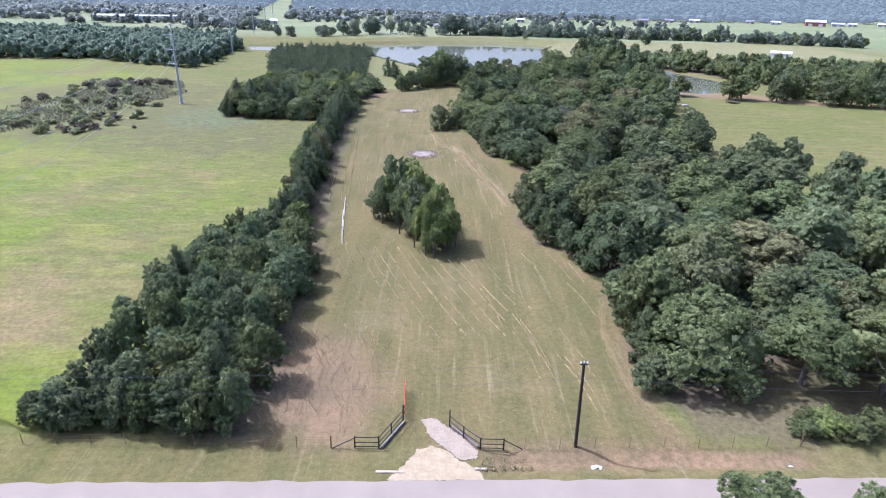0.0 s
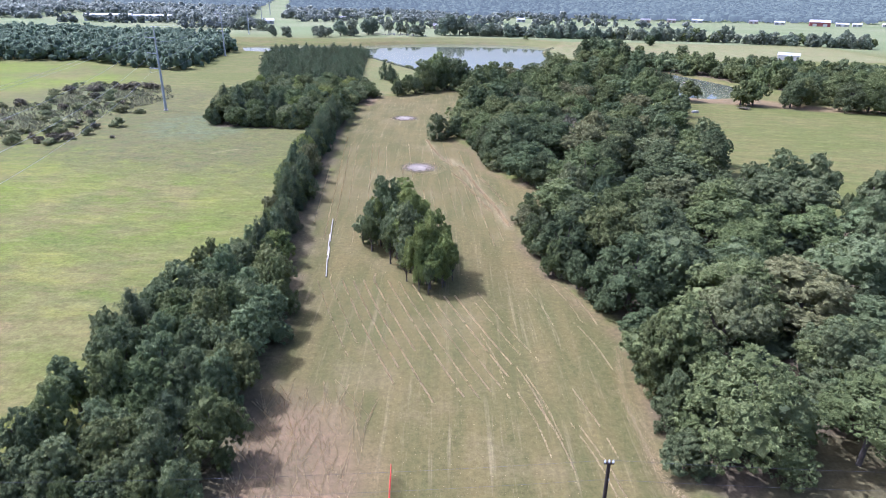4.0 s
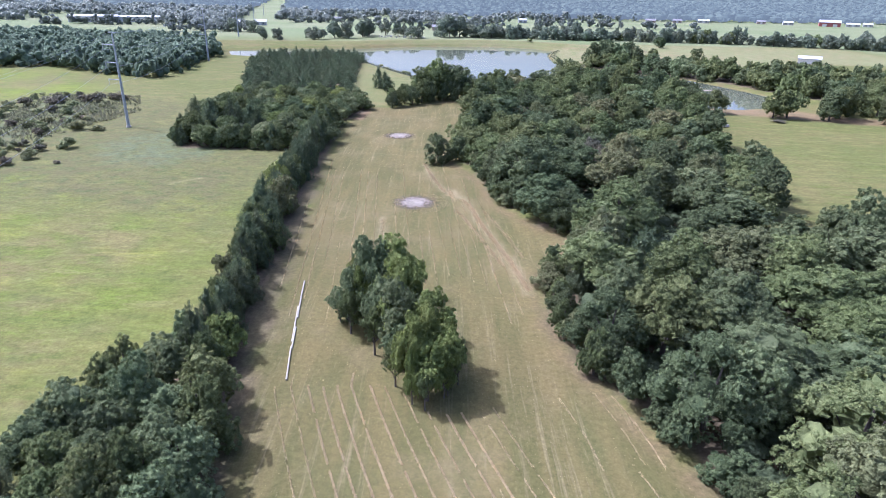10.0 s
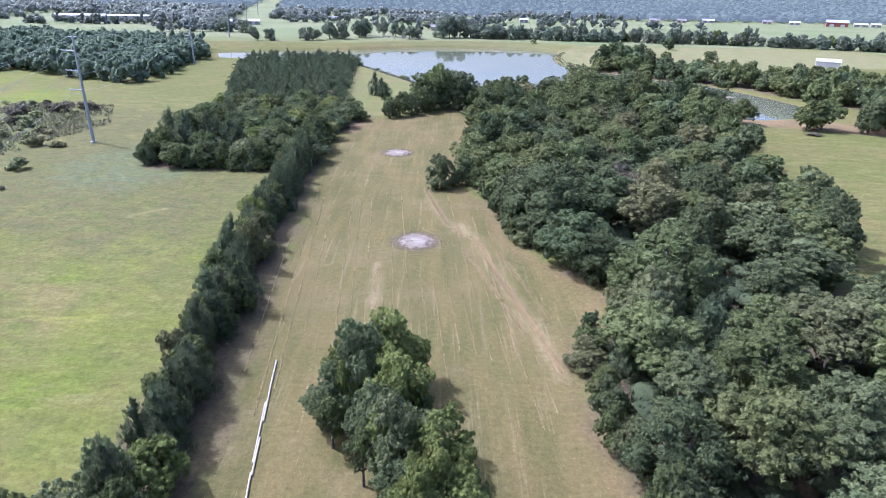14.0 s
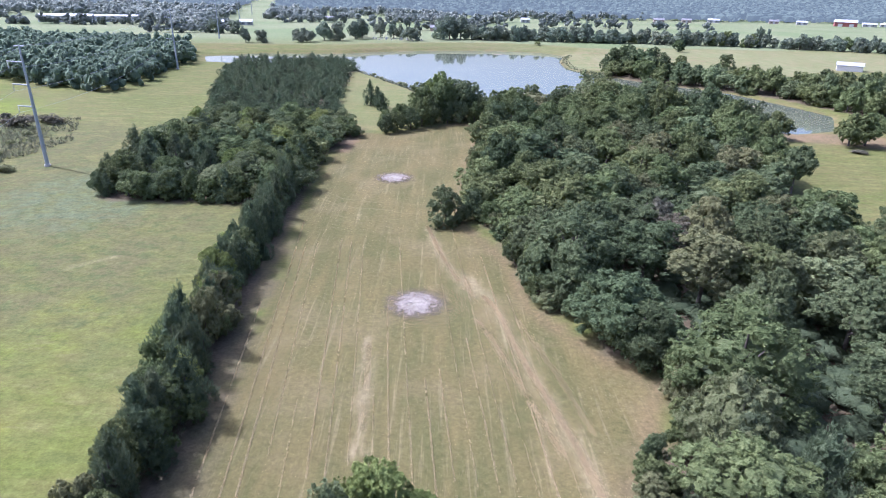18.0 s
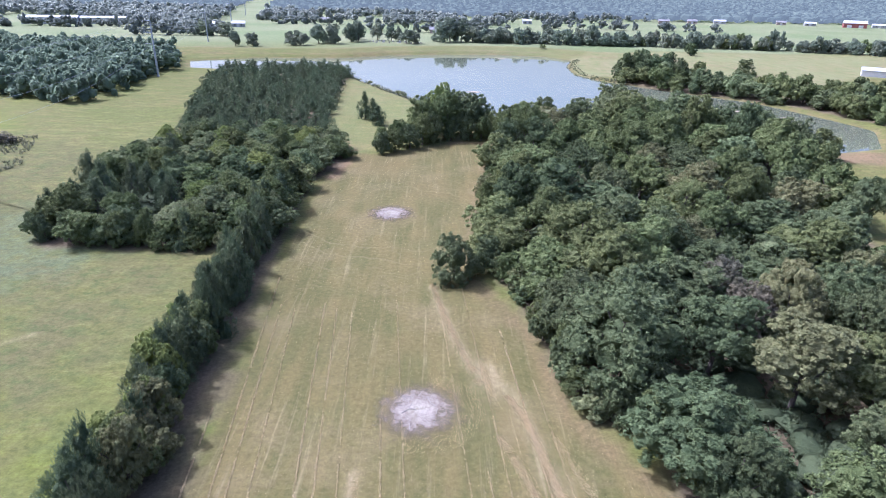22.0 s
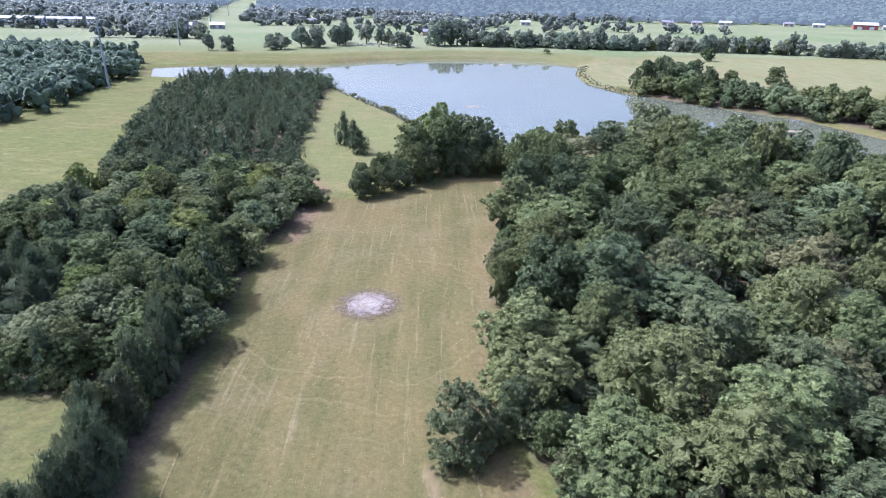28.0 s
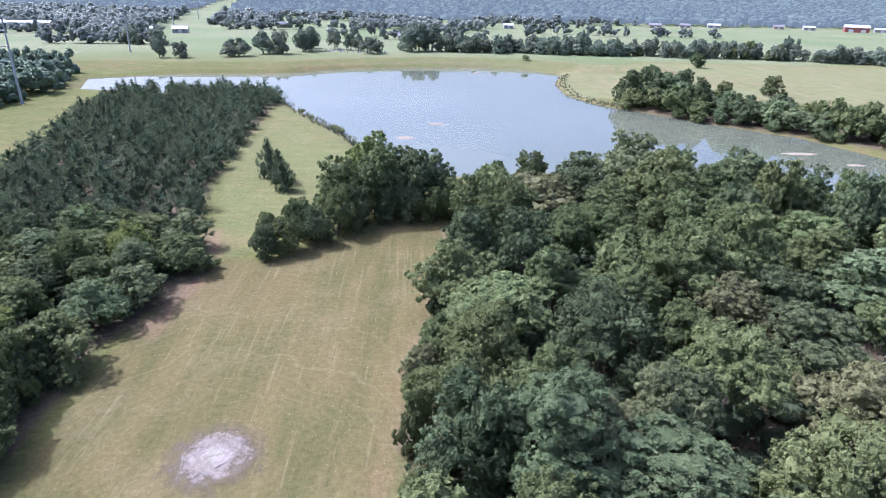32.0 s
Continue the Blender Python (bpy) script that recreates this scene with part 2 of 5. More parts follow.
def tube(bm, a, b, r0, r1=None, n=8):
    """A round bar from a to b."""
    a, b = Vector(a), Vector(b)
    d = b - a
    m = Matrix.Translation((a + b) / 2) @ d.to_track_quat("Z", "Y").to_matrix().to_4x4()
    bmesh.ops.create_cone(bm, cap_ends=True, segments=n, radius1=r0, radius2=r0 if r1 is None else r1, depth=d.length, matrix=m)
    return bm


def inside(px, py, poly):
    """Signed distance to a polygon, positive inside, for arrays of points."""
    px, py = np.asarray(px, float), np.asarray(py, float)
    d, ins = np.full(px.shape, 1e9), np.zeros(px.shape, bool)
    for (x0, y0), (x1, y1) in zip(poly, poly[1:] + poly[:1]):
        ex, ey = x1 - x0, y1 - y0
        t = np.clip(((px - x0) * ex + (py - y0) * ey) / (ex * ex + ey * ey + 1e-9), 0, 1)
        d = np.minimum(d, np.hypot(px - x0 - t * ex, py - y0 - t * ey))
        cross = (y0 > py) != (y1 > py)
        ins ^= cross & (px < (x1 - x0) * (py - y0) / (y1 - y0 + 1e-12) + x0)
    return np.where(ins, d, -d)


def along(px, py, line):
    """Distance to an open line."""
    d = np.full(np.shape(px), 1e9)
    for (x0, y0), (x1, y1) in zip(line, line[1:]):
        ex, ey = x1 - x0, y1 - y0
        t = np.clip(((px - x0) * ex + (py - y0) * ey) / (ex * ex + ey * ey + 1e-9), 0, 1)
        d = np.minimum(d, np.hypot(px - x0 - t * ex, py - y0 - t * ey))
    return d


# ---- the plan ----
FIELD = [(-17, 52), (24, 52.5), (22, 63), (23.6, 72), (24.7, 83), (20, 95), (16, 104), (15, 122), (20, 131), (23.5, 139), (17.5, 146), (12, 155), (9.7, 171), (4.5, 184),
         (4.5, 200), (6, 215), (9.5, 238), (13, 265), (3, 267), (-9, 257.5), (-15, 251), (-22, 252), (-25, 245), (-26, 226), (-25, 195), (-24, 172), (-22, 138), (-20, 115), (-18, 90), (-16, 60)]
EAST_WOOD = [(22, 61), (26, 58), (31, 60.5), (36, 66), (45, 66), (58, 62), (74, 66), (78, 112), (72, 128), (60, 126), (55, 139), (59, 150), (64, 166), (68, 186), (72, 206), (77, 228),
             (82, 246), (82, 258), (75, 270), (57, 284), (29, 284), (14, 274), (13, 262), (9.5, 238), (6, 216), (5.5, 202), (4.5, 193), (7, 183), (9.7, 172), (11, 160), (13.5, 154.5), (18, 152), (18, 145),
             (23.5, 141), (23, 133), (16, 125), (15, 112), (17, 100), (21, 95), (24.5, 84), (23.5, 72)]
WEST_WOOD = [(-64, 193), (-37, 192), (-27, 200), (-28.5, 225), (-24, 240), (-23, 250), (-28, 258), (-40, 262), (-62, 258), (-70, 240), (-71, 222)]
GROVE = [(-29, 262), (-34, 285), (-36, 303), (-38.5, 345), (-41.5, 392), (-60, 397), (-96, 388), (-92, 345), (-82, 310), (-73, 275), (-66, 258), (-45, 260)]
POND = [(-117, 401), (-127, 427), (-100, 445), (-57, 453), (-32, 472), (0, 484), (35, 490), (62, 484), (74, 469), (66, 440), (63.5, 410), (71, 390), (79, 382), (98, 360), (118, 342), (127, 320),
        (134, 296), (121, 272), (105, 266), (91, 271), (84, 290), (62, 300), (40, 302), (16, 298), (2, 303), (-8, 322), (-15, 337), (-28, 361), (-43, 388), (-52, 399), (-80, 397)]
DAM = [(-230, 440), (-136, 460), (-100, 463), (-57, 471), (-34, 489), (0, 501), (35, 507), (66, 502), (92, 484), (125, 480)]
LEFT_FOREST = [(-235, 322), (-178, 331), (-140, 312), (-119, 305), (-113, 318), (-118, 350), (-120, 388), (-133, 436), (-160, 450), (-250, 470), (-420, 470), (-420, 330)]
ARM_WOOD = [(77, 386), (90, 368), (104, 355), (117, 345), (126, 331), (133, 316), (140, 300), (150, 285), (180, 282), (260, 290), (260, 324), (200, 326), (165, 334), (142, 345), (121, 362), (106, 386), (90, 402)]


# ---- ground, water, road ----
def steps(*runs):
    """Coordinates that start at the first number and go on by (end, step)."""
    out = [runs[0]]
    for end, step in runs[1:]:
        n = max(1, round((end - out[-1]) / step))
        out += list(np.linspace(out[-1], end, n + 1)[1:])
    return np.array(out)


def soft(d, width):
    return np.clip(d / width + 0.5, 0, 1)


def wobble(x, y, scale, seed=0.0):
    """Smooth uneven values between -1 and 1."""
    a = np.sin(x * 1.7 * scale + seed) * np.cos(y * 1.3 * scale + 1.7 * seed)
    b = np.sin((x + y) * 3.1 * scale + 2.1 * seed + a) * np.cos((x - 0.7 * y) * 2.7 * scale - seed)
    return 0.6 * a + 0.4 * b


ROAD_FAR = (49.1, 0.0355)  # y of the road's far edge at x = 0, and its slope


def road_y(x):
    return ROAD_FAR[0] + ROAD_FAR[1] * x


def height(x, y):
    z = 0.10 * wobble(x, y, 0.05) + 0.05 * wobble(x, y, 0.21, 2.0)
    from_road = y - road_y(x)
    z = z * np.clip(from_road / 6, 0, 1) + np.where(from_road < 0, -0.02, 0)
    ditch = np.exp(-((from_road - 2.2) / 0.8) ** 2) * np.clip((np.abs(x - 0.8) - 4.6) / 1.5, 0, 1) * np.where(x > 0, 0.55, 0.15)
    z = z - ditch
    dam = along(x, y, DAM)
    z = z + 2.6 * np.clip(1.15 - dam / 15.0, 0, 1) ** 1.3
    p = inside(x, y, POND)
    z = np.where(p > -6, z - 1.9 * soft(p - 0.4, 8.0), z)
    far = np.clip((np.hypot(x, y - 400) - 700) / 2500, 0, 1)
    return z + 30 * far ** 1.5


def build_ground():
    xs = steps(-4800, (-1200, 450), (-420, 60), (-150, 8), (-66, 2.5), (58, 1.0), (150, 2.5), (420, 8), (1200, 60), (4800, 450))
    ys = steps(-4800, (-1000, 500), (0, 80), (40, 5), (285, 1.0), (520, 2.5), (900, 12), (1500, 60), (4900, 340))
    gx, gy = np.meshgrid(xs, ys)
    x, y = gx.ravel(), gy.ravel()
    v = np.stack([x, y, height(x, y)], 1)
    nx, ny = len(xs), len(ys)
    i = (np.arange(ny - 1)[:, None] * nx + np.arange(nx - 1)[None, :]).ravel()
    me = tri_mesh("ground", v, np.stack([i, i + 1, i + nx + 1, i + nx], 1), GROUND, True)
    w = wobble(x, y, 0.35) * 0.8 + wobble(x, y, 0.9, 3) * 0.4
    mown = soft(inside(x, y, FIELD) + w, 1.6)
    verge = inside(x, y, [(-40, 47), (60, 49), (60, 54), (24, 54.5), (-17, 54), (-40, 54)])
    mown = np.maximum(mown, 0.8 * soft(verge + w, 1.5))
    strip = soft(inside(x, y, [(-36, 300), (-40, 388), (-16, 337), (-2, 312), (0, 285), (-16, 262), (-22, 250), (-27, 262)]), 4) * 0.4
    lush = soft(inside(x, y, [(-400, 20), (-30, 20), (-36, 150), (-70, 158), (-90, 172), (-110, 250), (-150, 320), (-400, 330)]), 20)
    dry = np.clip(soft(inside(x, y, [(-110, 158), (-70, 150), (-36, 142), (-36, 192), (-66, 192), (-80, 250), (-140, 262), (-145, 200)]), 16), 0, 1)
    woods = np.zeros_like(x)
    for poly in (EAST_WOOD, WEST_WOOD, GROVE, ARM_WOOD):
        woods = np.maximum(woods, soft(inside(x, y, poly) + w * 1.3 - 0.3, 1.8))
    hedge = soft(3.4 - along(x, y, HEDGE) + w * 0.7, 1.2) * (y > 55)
    # painted shade: soil under roadside trees, and litter widened over the hedge's shadow strip
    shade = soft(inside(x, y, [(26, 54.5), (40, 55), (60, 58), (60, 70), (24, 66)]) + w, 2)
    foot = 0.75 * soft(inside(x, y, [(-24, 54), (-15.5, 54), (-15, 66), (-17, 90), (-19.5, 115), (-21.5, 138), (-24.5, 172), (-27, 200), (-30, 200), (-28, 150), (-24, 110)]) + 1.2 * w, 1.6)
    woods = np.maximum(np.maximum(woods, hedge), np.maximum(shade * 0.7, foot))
    hay = np.maximum(soft(inside(x, y, [(64, 400), (72, 470), (92, 492), (130, 520), (300, 535), (300, 420), (205, 415), (160, 370), (120, 375), (95, 398)]), 6), strip)
    dam = along(x, y, DAM)
    hay = np.maximum(hay, 0.2 * soft(9 - dam, 8))
    p = inside(x, y, POND)
    bare = soft(0.9 + w - np.abs(p + 0.3), 1.6) * 0.5
    bare = np.maximum(bare, 0.8 * soft(inside(x, y, [(5, 50.6), (34, 51.6), (34, 53.6), (7, 53.2)]) + w * 0.4, 1.2))
    bare = np.maximum(bare, 0.75 * soft(inside(x, y, [(-16.5, 54), (-7, 53), (-4, 60), (-6, 66), (-12, 72), (-16, 72)]) + w * 1.5, 4))
    bare = np.maximum(bare, 0.6 * soft(inside(x, y, [(-60, 88), (-50, 84), (-41, 68), (-46, 66), (-56, 74)]) + 3 * w, 5))
    edge = inside(x, y, FIELD)
    bare = np.maximum(bare, 0.4 * soft(0.9 - np.abs(edge - 0.8) + w * 0.8, 1.8) * (x > 0))
    bare = np.maximum(bare, 0.8 * soft(inside(x, y, [(85, 268), (98, 254), (135, 240), (170, 236), (170, 244), (140, 252), (122, 264)]), 4))
    bare = np.maximum(bare, 0.8 * soft(1.6 - along(x, y, [(-24, 232), (-24, 250), (-26, 262)]) + w, 1.5))
    bare = np.maximum(bare, 0.6 * soft(1.5 - along(x, y, [(74, 500), (110, 490), (135, 470), (160, 440)]), 2.0))
    bare = np.maximum(bare, 0.35 * soft(1.2 - dam, 2.0) + 0.45 * soft(1.0 - np.abs(dam - 11), 1.5) * (y > 430))
    band = [(5.2, 160), (6.8, 154), (8.8, 143), (11.8, 130), (13.4, 119)]
    pale = 0.55 * soft(0.65 - along(x, y, band) + 0.5 * w, 1.3)
    pale = np.maximum(pale, 0.7 * soft(0.55 - along(x, y, [(-9.0, 147), (-8.3, 139), (-8.0, 128)]) + 0.4 * w, 1.1))
    pale = np.maximum(pale, 0.7 * soft(0.5 - along(x, y, [(-2.4, 182), (-1.0, 174), (1.2, 165), (4.5, 157)]) + 0.5 * w, 1.1))
    pale = np.maximum(pale, 0.7 * soft(1.6 - np.hypot(x - 3.6, (y - 161) * 0.6) + w, 1.8))
    pale = np.maximum(pale, 0.5 * soft(0.4 - along(x, y, [(-53, 164.4), (-48.6, 168.3)]), 0.8))
    far = np.clip((y - 470 + 0.1 * np.abs(x)) / 90, 0, 1) * (1 - np.clip(hay * 2, 0, 1))
    one = np.ones_like(x)
    rough = np.maximum(soft(15 - np.hypot(x + 66, (y - 196) * 0.8) + 4 * w, 6), 0.8 * soft(12 - along(x, y, [(-140, 160), (-122, 190), (-112, 215), (-122, 250)]) + 5 * w, 8))
    for name, values in (("far", far), ("rough", rough), ("pale", pale)):
        a = me.attributes.new(name, "FLOAT", "POINT")
        a.data.foreach_set("value", values.astype(np.float32))
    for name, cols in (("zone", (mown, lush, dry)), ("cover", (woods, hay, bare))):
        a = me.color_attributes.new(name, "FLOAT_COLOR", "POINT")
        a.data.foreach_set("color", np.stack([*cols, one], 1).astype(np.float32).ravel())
    return tagged(new("ground", me), "mown tan field, green pasture and woodland floor", "ground", kind="structure")


HEDGE = [(-23.5, 53), (-23, 75), (-22.8, 97), (-24.6, 108), (-25.5, 122), (-27, 138), (-28.5, 158), (-29.5, 172), (-30, 193), (-31.5, 226)]
build_ground()


def flat(name, poly, z, mat, label, category, kind="structure"):
    bm = bmesh.new()
    bm.faces.new([bm.verts.new((x, y, z)) for x, y in poly])
    bmesh.ops.triangulate(bm, faces=bm.faces[:])
    me = bpy.data.meshes.new(name)
    bm.to_mesh(me)
    bm.free()
    me.materials.append(mat)
    return tagged(new(name, me), label, category, kind=kind)


def widened(poly, by):
    """The polygon moved outwards, for a sheet that dips under its banks."""
    out = []
    turn = sum(a[0] * b[1] - b[0] * a[1] for a, b in zip(poly, poly[1:] + poly[:1]))
    for a, b, c in zip(poly[-1:] + poly[:-1], poly, poly[1:] + poly[:1]):
        d = (Vector(b) - Vector(a)).normalized() + (Vector(c) - Vector(b)).normalized()
        n = Vector((d.y, -d.x)).normalized() * (by if turn > 0 else -by)
        out.append((b[0] + n.x, b[1] + n.y))
    return out


flat("water", widened(POND, 3.0), -0.85, WATER, "calm grey-blue pond with a narrow side arm", "pond")


def build_road():
    m = Net("asphalt", 0.85, 0.3)
    n1, n2 = m.noise(0.25, 5), m.noise(18, 3, rough=0.8)
    c = m.mix(m.ramp(n1, 0.35, 0.65), (0.178, 0.146, 0.106), (0.218, 0.180, 0.132))
    c = m.mix(m.math("MULTIPLY", n2, 0.5), c, (0.285, 0.238, 0.180))
    m.color(c).bump(n2, 0.3, 0.01)
    bm = bmesh.new()
    rows = []
    for x in np.linspace(-160, 160, 161):
        yf = road_y(x) + 0.16 * wobble(np.array(x), np.array(0.0), 0.9) + 0.07 * math.sin(x * 5.1)
        prof = ((yf, 0.0), (yf - 0.06, 0.04), (yf - 3.0, 0.075), (yf - 6.0, 0.04), (yf - 6.06, -0.06))
        rows.append([bm.verts.new((x, yy, zz)) for yy, zz in prof])
    for a, b in zip(rows, rows[1:]):
        for k in range(len(a) - 1):
            bm.faces.new((a[k], a[k + 1], b[k + 1], b[k]))
    bmesh.ops.recalc_face_normals(bm, faces=bm.faces[:])
    me = bpy.data.meshes.new("road")
    bm.to_mesh(me)
    bm.free()
    me.materials.append(m.mat)
    tagged(new("road", me), "worn pinkish grey asphalt country road", "road", kind="structure")


build_road()


# ---- trees ----
def ico(sub):
    bm = bmesh.new()
    bmesh.ops.create_icosphere(bm, subdivisions=sub, radius=1.0)
    v = np.array([p.co for p in bm.verts])
    f = np.array([[p.index for p in q.verts] for q in bm.faces])
    bm.free()
    return v, f


ICO = {k: ico(k) for k in (1, 2, 3)}


def unit(v):
    return v / (np.linalg.norm(v, axis=-1, keepdims=True) + 1e-9)


def lumpy(rng, sub, lumps, deep):
    """A ball one metre in radius with rounded lumps on it."""
    v, f = ICO[sub]
    c = unit(rng.normal(0, 1, (lumps, 3)) + (0, 0, 0.35))
    amp, wid = rng.uniform(0.4, 1.0, lumps) * deep, rng.uniform(0.35, 0.65, lumps)
    ang = np.arccos(np.clip(v @ c.T, -1, 1))
    r = 0.84 + np.max(amp * np.clip(1 - (ang / wid) ** 2, 0, 1), axis=1) + 0.10 * np.sin(3.1 * v @ rng.normal(0, 1, 3) + rng.uniform(0, 6))
    return v * r[:, None], f


def crown_arrays(rng, kind, leaves, size, lobes=8, per=26, sub=2, inner=0.68):
    """A crown one metre in half-width and two high (z 0 to 2): a hidden heart of lobes under many loose leaves. Returns vertices and triangles."""
    balls = []
    if kind in ("juniper", "cedar"):
        slim = 0.8 if kind == "cedar" else 1.0
        for k in range(lobes):
            zz = 0.35 + 1.38 * (k / (lobes - 1)) ** 0.9
            a, d = 2.4 * k + rng.uniform(-0.5, 0.5), rng.uniform(0.12, 0.40) * (2.0 - zz) * slim
            balls.append((np.array([math.cos(a) * d, math.sin(a) * d, zz]), (0.17 + 0.33 * (1.9 - zz)) * slim))
    elif kind == "broad":
        balls.append((np.array([0, 0, 0.80]), 0.80))
        for k in range(lobes - 1):
            a, up = 2.4 * k + rng.uniform(-0.3, 0.3), (k + 0.5) / (lobes - 1)
            d = math.sqrt(1 - up ** 2) * 0.66
            balls.append((np.array([math.cos(a) * d, math.sin(a) * d, 0.36 + 1.12 * up + rng.uniform(-0.08, 0.08)]), rng.uniform(0.28, 0.42)))
    else:
        flat_top = 0.8 if kind == "bush" else 1.0
        balls.append((np.array([0, 0, 0.92]), 0.74))
        for k in range(lobes - 1):
            a = 6.283 * (k + rng.uniform(-0.4, 0.4)) / (lobes - 1)
            if k % 3 == 2:
                d, zz, r = rng.uniform(0.10, 0.40), rng.uniform(1.20, 1.50), rng.uniform(0.34, 0.50)
            else:
                d, zz, r = rng.uniform(0.40, 0.66), rng.uniform(0.42, 1.15), rng.uniform(0.36, 0.54)
            balls.append((np.array([math.cos(a) * d, math.sin(a) * d, zz * (flat_top if zz > 1.2 else 1)]), r))
    vs, fs, outer, start = [], [], [], 0
    for c, r in balls:
        v, f = lumpy(rng, sub, 9, 0.26)
        stretch = (1, 1, 1.25 if kind in ("juniper", "cedar") else 0.95)
        vs.append(c + v * r * inner * stretch + rng.normal(0, 0.035, v.shape))
        fs.append(f + start)
        outer.append(c + v * r * stretch)
        start += len(v)
    core, f, skin = np.concatenate(vs), np.concatenate(fs), np.concatenate(outer)
    core[:, 2] = np.maximum(core[:, 2], 0.03)
    tri = skin[f]
    nrm = np.cross(tri[:, 1] - tri[:, 0], tri[:, 2] - tri[:, 0])
    weight = np.linalg.norm(nrm, axis=1) * (0.45 + np.clip(unit(nrm)[:, 2] + 0.5, 0, 1.2))
    mid = tri.mean(1)
    hidden = sum((np.linalg.norm(mid - c, axis=1) < r * 0.74).astype(int) for c, r in balls)
    weight = weight * (hidden == 0) + 1e-9
    # sprays: domes of leaves spread evenly over the skin, with dark gaps between them
    tufts = max(12, leaves // per)
    trial = rng.choice(len(f), tufts * 3, p=weight / weight.sum())
    spot = (tri[trial] * rng.dirichlet((1, 1, 1), tufts * 3)[:, :, None]).sum(1)
    wide = math.sqrt(5.2 / tufts)
    kept = []
    for k in range(len(spot)):
        if len(kept) < tufts and (not kept or np.min(np.sum((spot[kept] - spot[k]) ** 2, 1)) > (0.62 * wide) ** 2):
            kept.append(k)
    kept = np.array(kept)
    own = rng.integers(0, len(kept), leaves)
    n = unit(nrm[trial[kept]])[own]
    reach = (rng.uniform(0.42, 0.78, len(kept)) * wide)[own][:, None]
    off = unit(rng.normal(0, 1, (leaves, 3)) + n * 0.8 + (0, 0, 0.45))
    p = spot[kept][own] - n * reach * 0.35 + off * reach * rng.uniform(0.62, 1.06, (leaves, 1)) * (1, 1, 0.85)
    n = unit(n * 0.5 + off * 1.1)
    loose = rng.random((leaves, 1)) < 0.16
    pick = rng.choice(len(f), leaves, p=weight / weight.sum())
    p2 = (tri[pick] * rng.dirichlet((1, 1, 1), leaves)[:, :, None]).sum(1)
    p = np.where(loose, p2 + unit(nrm[pick]) * rng.uniform(-0.14, 0.02, (leaves, 1)), p)
    n = np.where(loose, unit(nrm[pick]), n)
    s = size * rng.uniform(0.55, 1.6, (leaves, 1))
    if kind in ("cedar", "juniper"):
        up = unit(n * 0.9 + (0, 0, 0.8) + rng.normal(0, 0.4, n.shape))
        side = unit(np.cross(up, n + rng.normal(0, 0.8, n.shape)))
        p = p + n * rng.uniform(-0.10, 0.03, (leaves, 1))
        leaf_v = np.stack([p - side * s * 0.36, p + side * s * 0.36, p + up * s * 1.7], 1)
    else:
        p = p - n * 0.05
        n = unit(n + (0, 0, 0.28) + rng.normal(0, 0.55, n.shape))
        a = unit(np.cross(n, rng.normal(0, 1, n.shape)))
        b = np.cross(n, a)
        leaf_v = np.stack([p + a * s, p - a * s * 0.6 + b * s * 0.8, p - a * s * 0.5 - b * s * 0.8], 1)
    leaf_v[:, :, 2] = np.maximum(leaf_v[:, :, 2], 0.0)
    k = len(core) + np.arange(leaves * 3).reshape(-1, 3)
    return np.concatenate([core, leaf_v.reshape(-1, 3)]), np.concatenate([f, k]), len(f)


def trunk_bm(rng, spread, limbs=5):
    """A tapered trunk with limbs for a tree one metre in half-width and two and a half high."""
    bm = bmesh.new()
    lean = Vector((rng.uniform(-0.08, 0.08), rng.uniform(-0.08, 0.08), 1.0))
    tube(bm, (0, 0, -0.05), lean * 0.9, 0.085, 0.055, 7)
    tube(bm, lean * 0.88, lean * 1.6, 0.055, 0.02, 6)
    for k in range(limbs):
        a = 6.28 * k / limbs + rng.uniform(-0.4, 0.4)
        z0 = rng.uniform(0.45, 0.95)
        start = lean * z0
        mid = start + Vector((math.cos(a) * 0.3, math.sin(a) * 0.3, 0.22))
        tube(bm, start, mid, 0.04, 0.028, 5)
        tube(bm, mid, mid + Vector((math.cos(a + 0.3) * spread, math.sin(a + 0.3) * spread, 0.4)), 0.028, 0.010, 4)
    return bm


PROTO = {}
TREE_TEXT = {
    "mid": ("green broadleaf tree with a full rounded crown", "leafy_tree"),
    "dark": ("dark green broadleaf tree with a dense crown", "oak_tree"),
    "bright": ("bright yellow-green leafy tree with an airy crown", "bright_leafy_tree"),
    "olive": ("dull olive-green broadleaf tree with thinning leaves", "olive_leafy_tree"),
    "silver": ("silvery green broadleaf tree with a lumpy crown", "pale_leafy_tree"),
    "hazy": ("broadleaf tree far beyond the pond, grey-green from painted haze", "distant_tree"),
    "fresh": ("broad fresh green tree with a domed crown", "broad_leafy_tree"),
    "cedar": ("dark green conical cedar tree with upswept sprays", "cedar_tree"),
    "scrub": ("low grey-green bush in rough grass", "bush"),
    "dry": ("greyish brown half-dead bush in rough grass", "bush"),
}


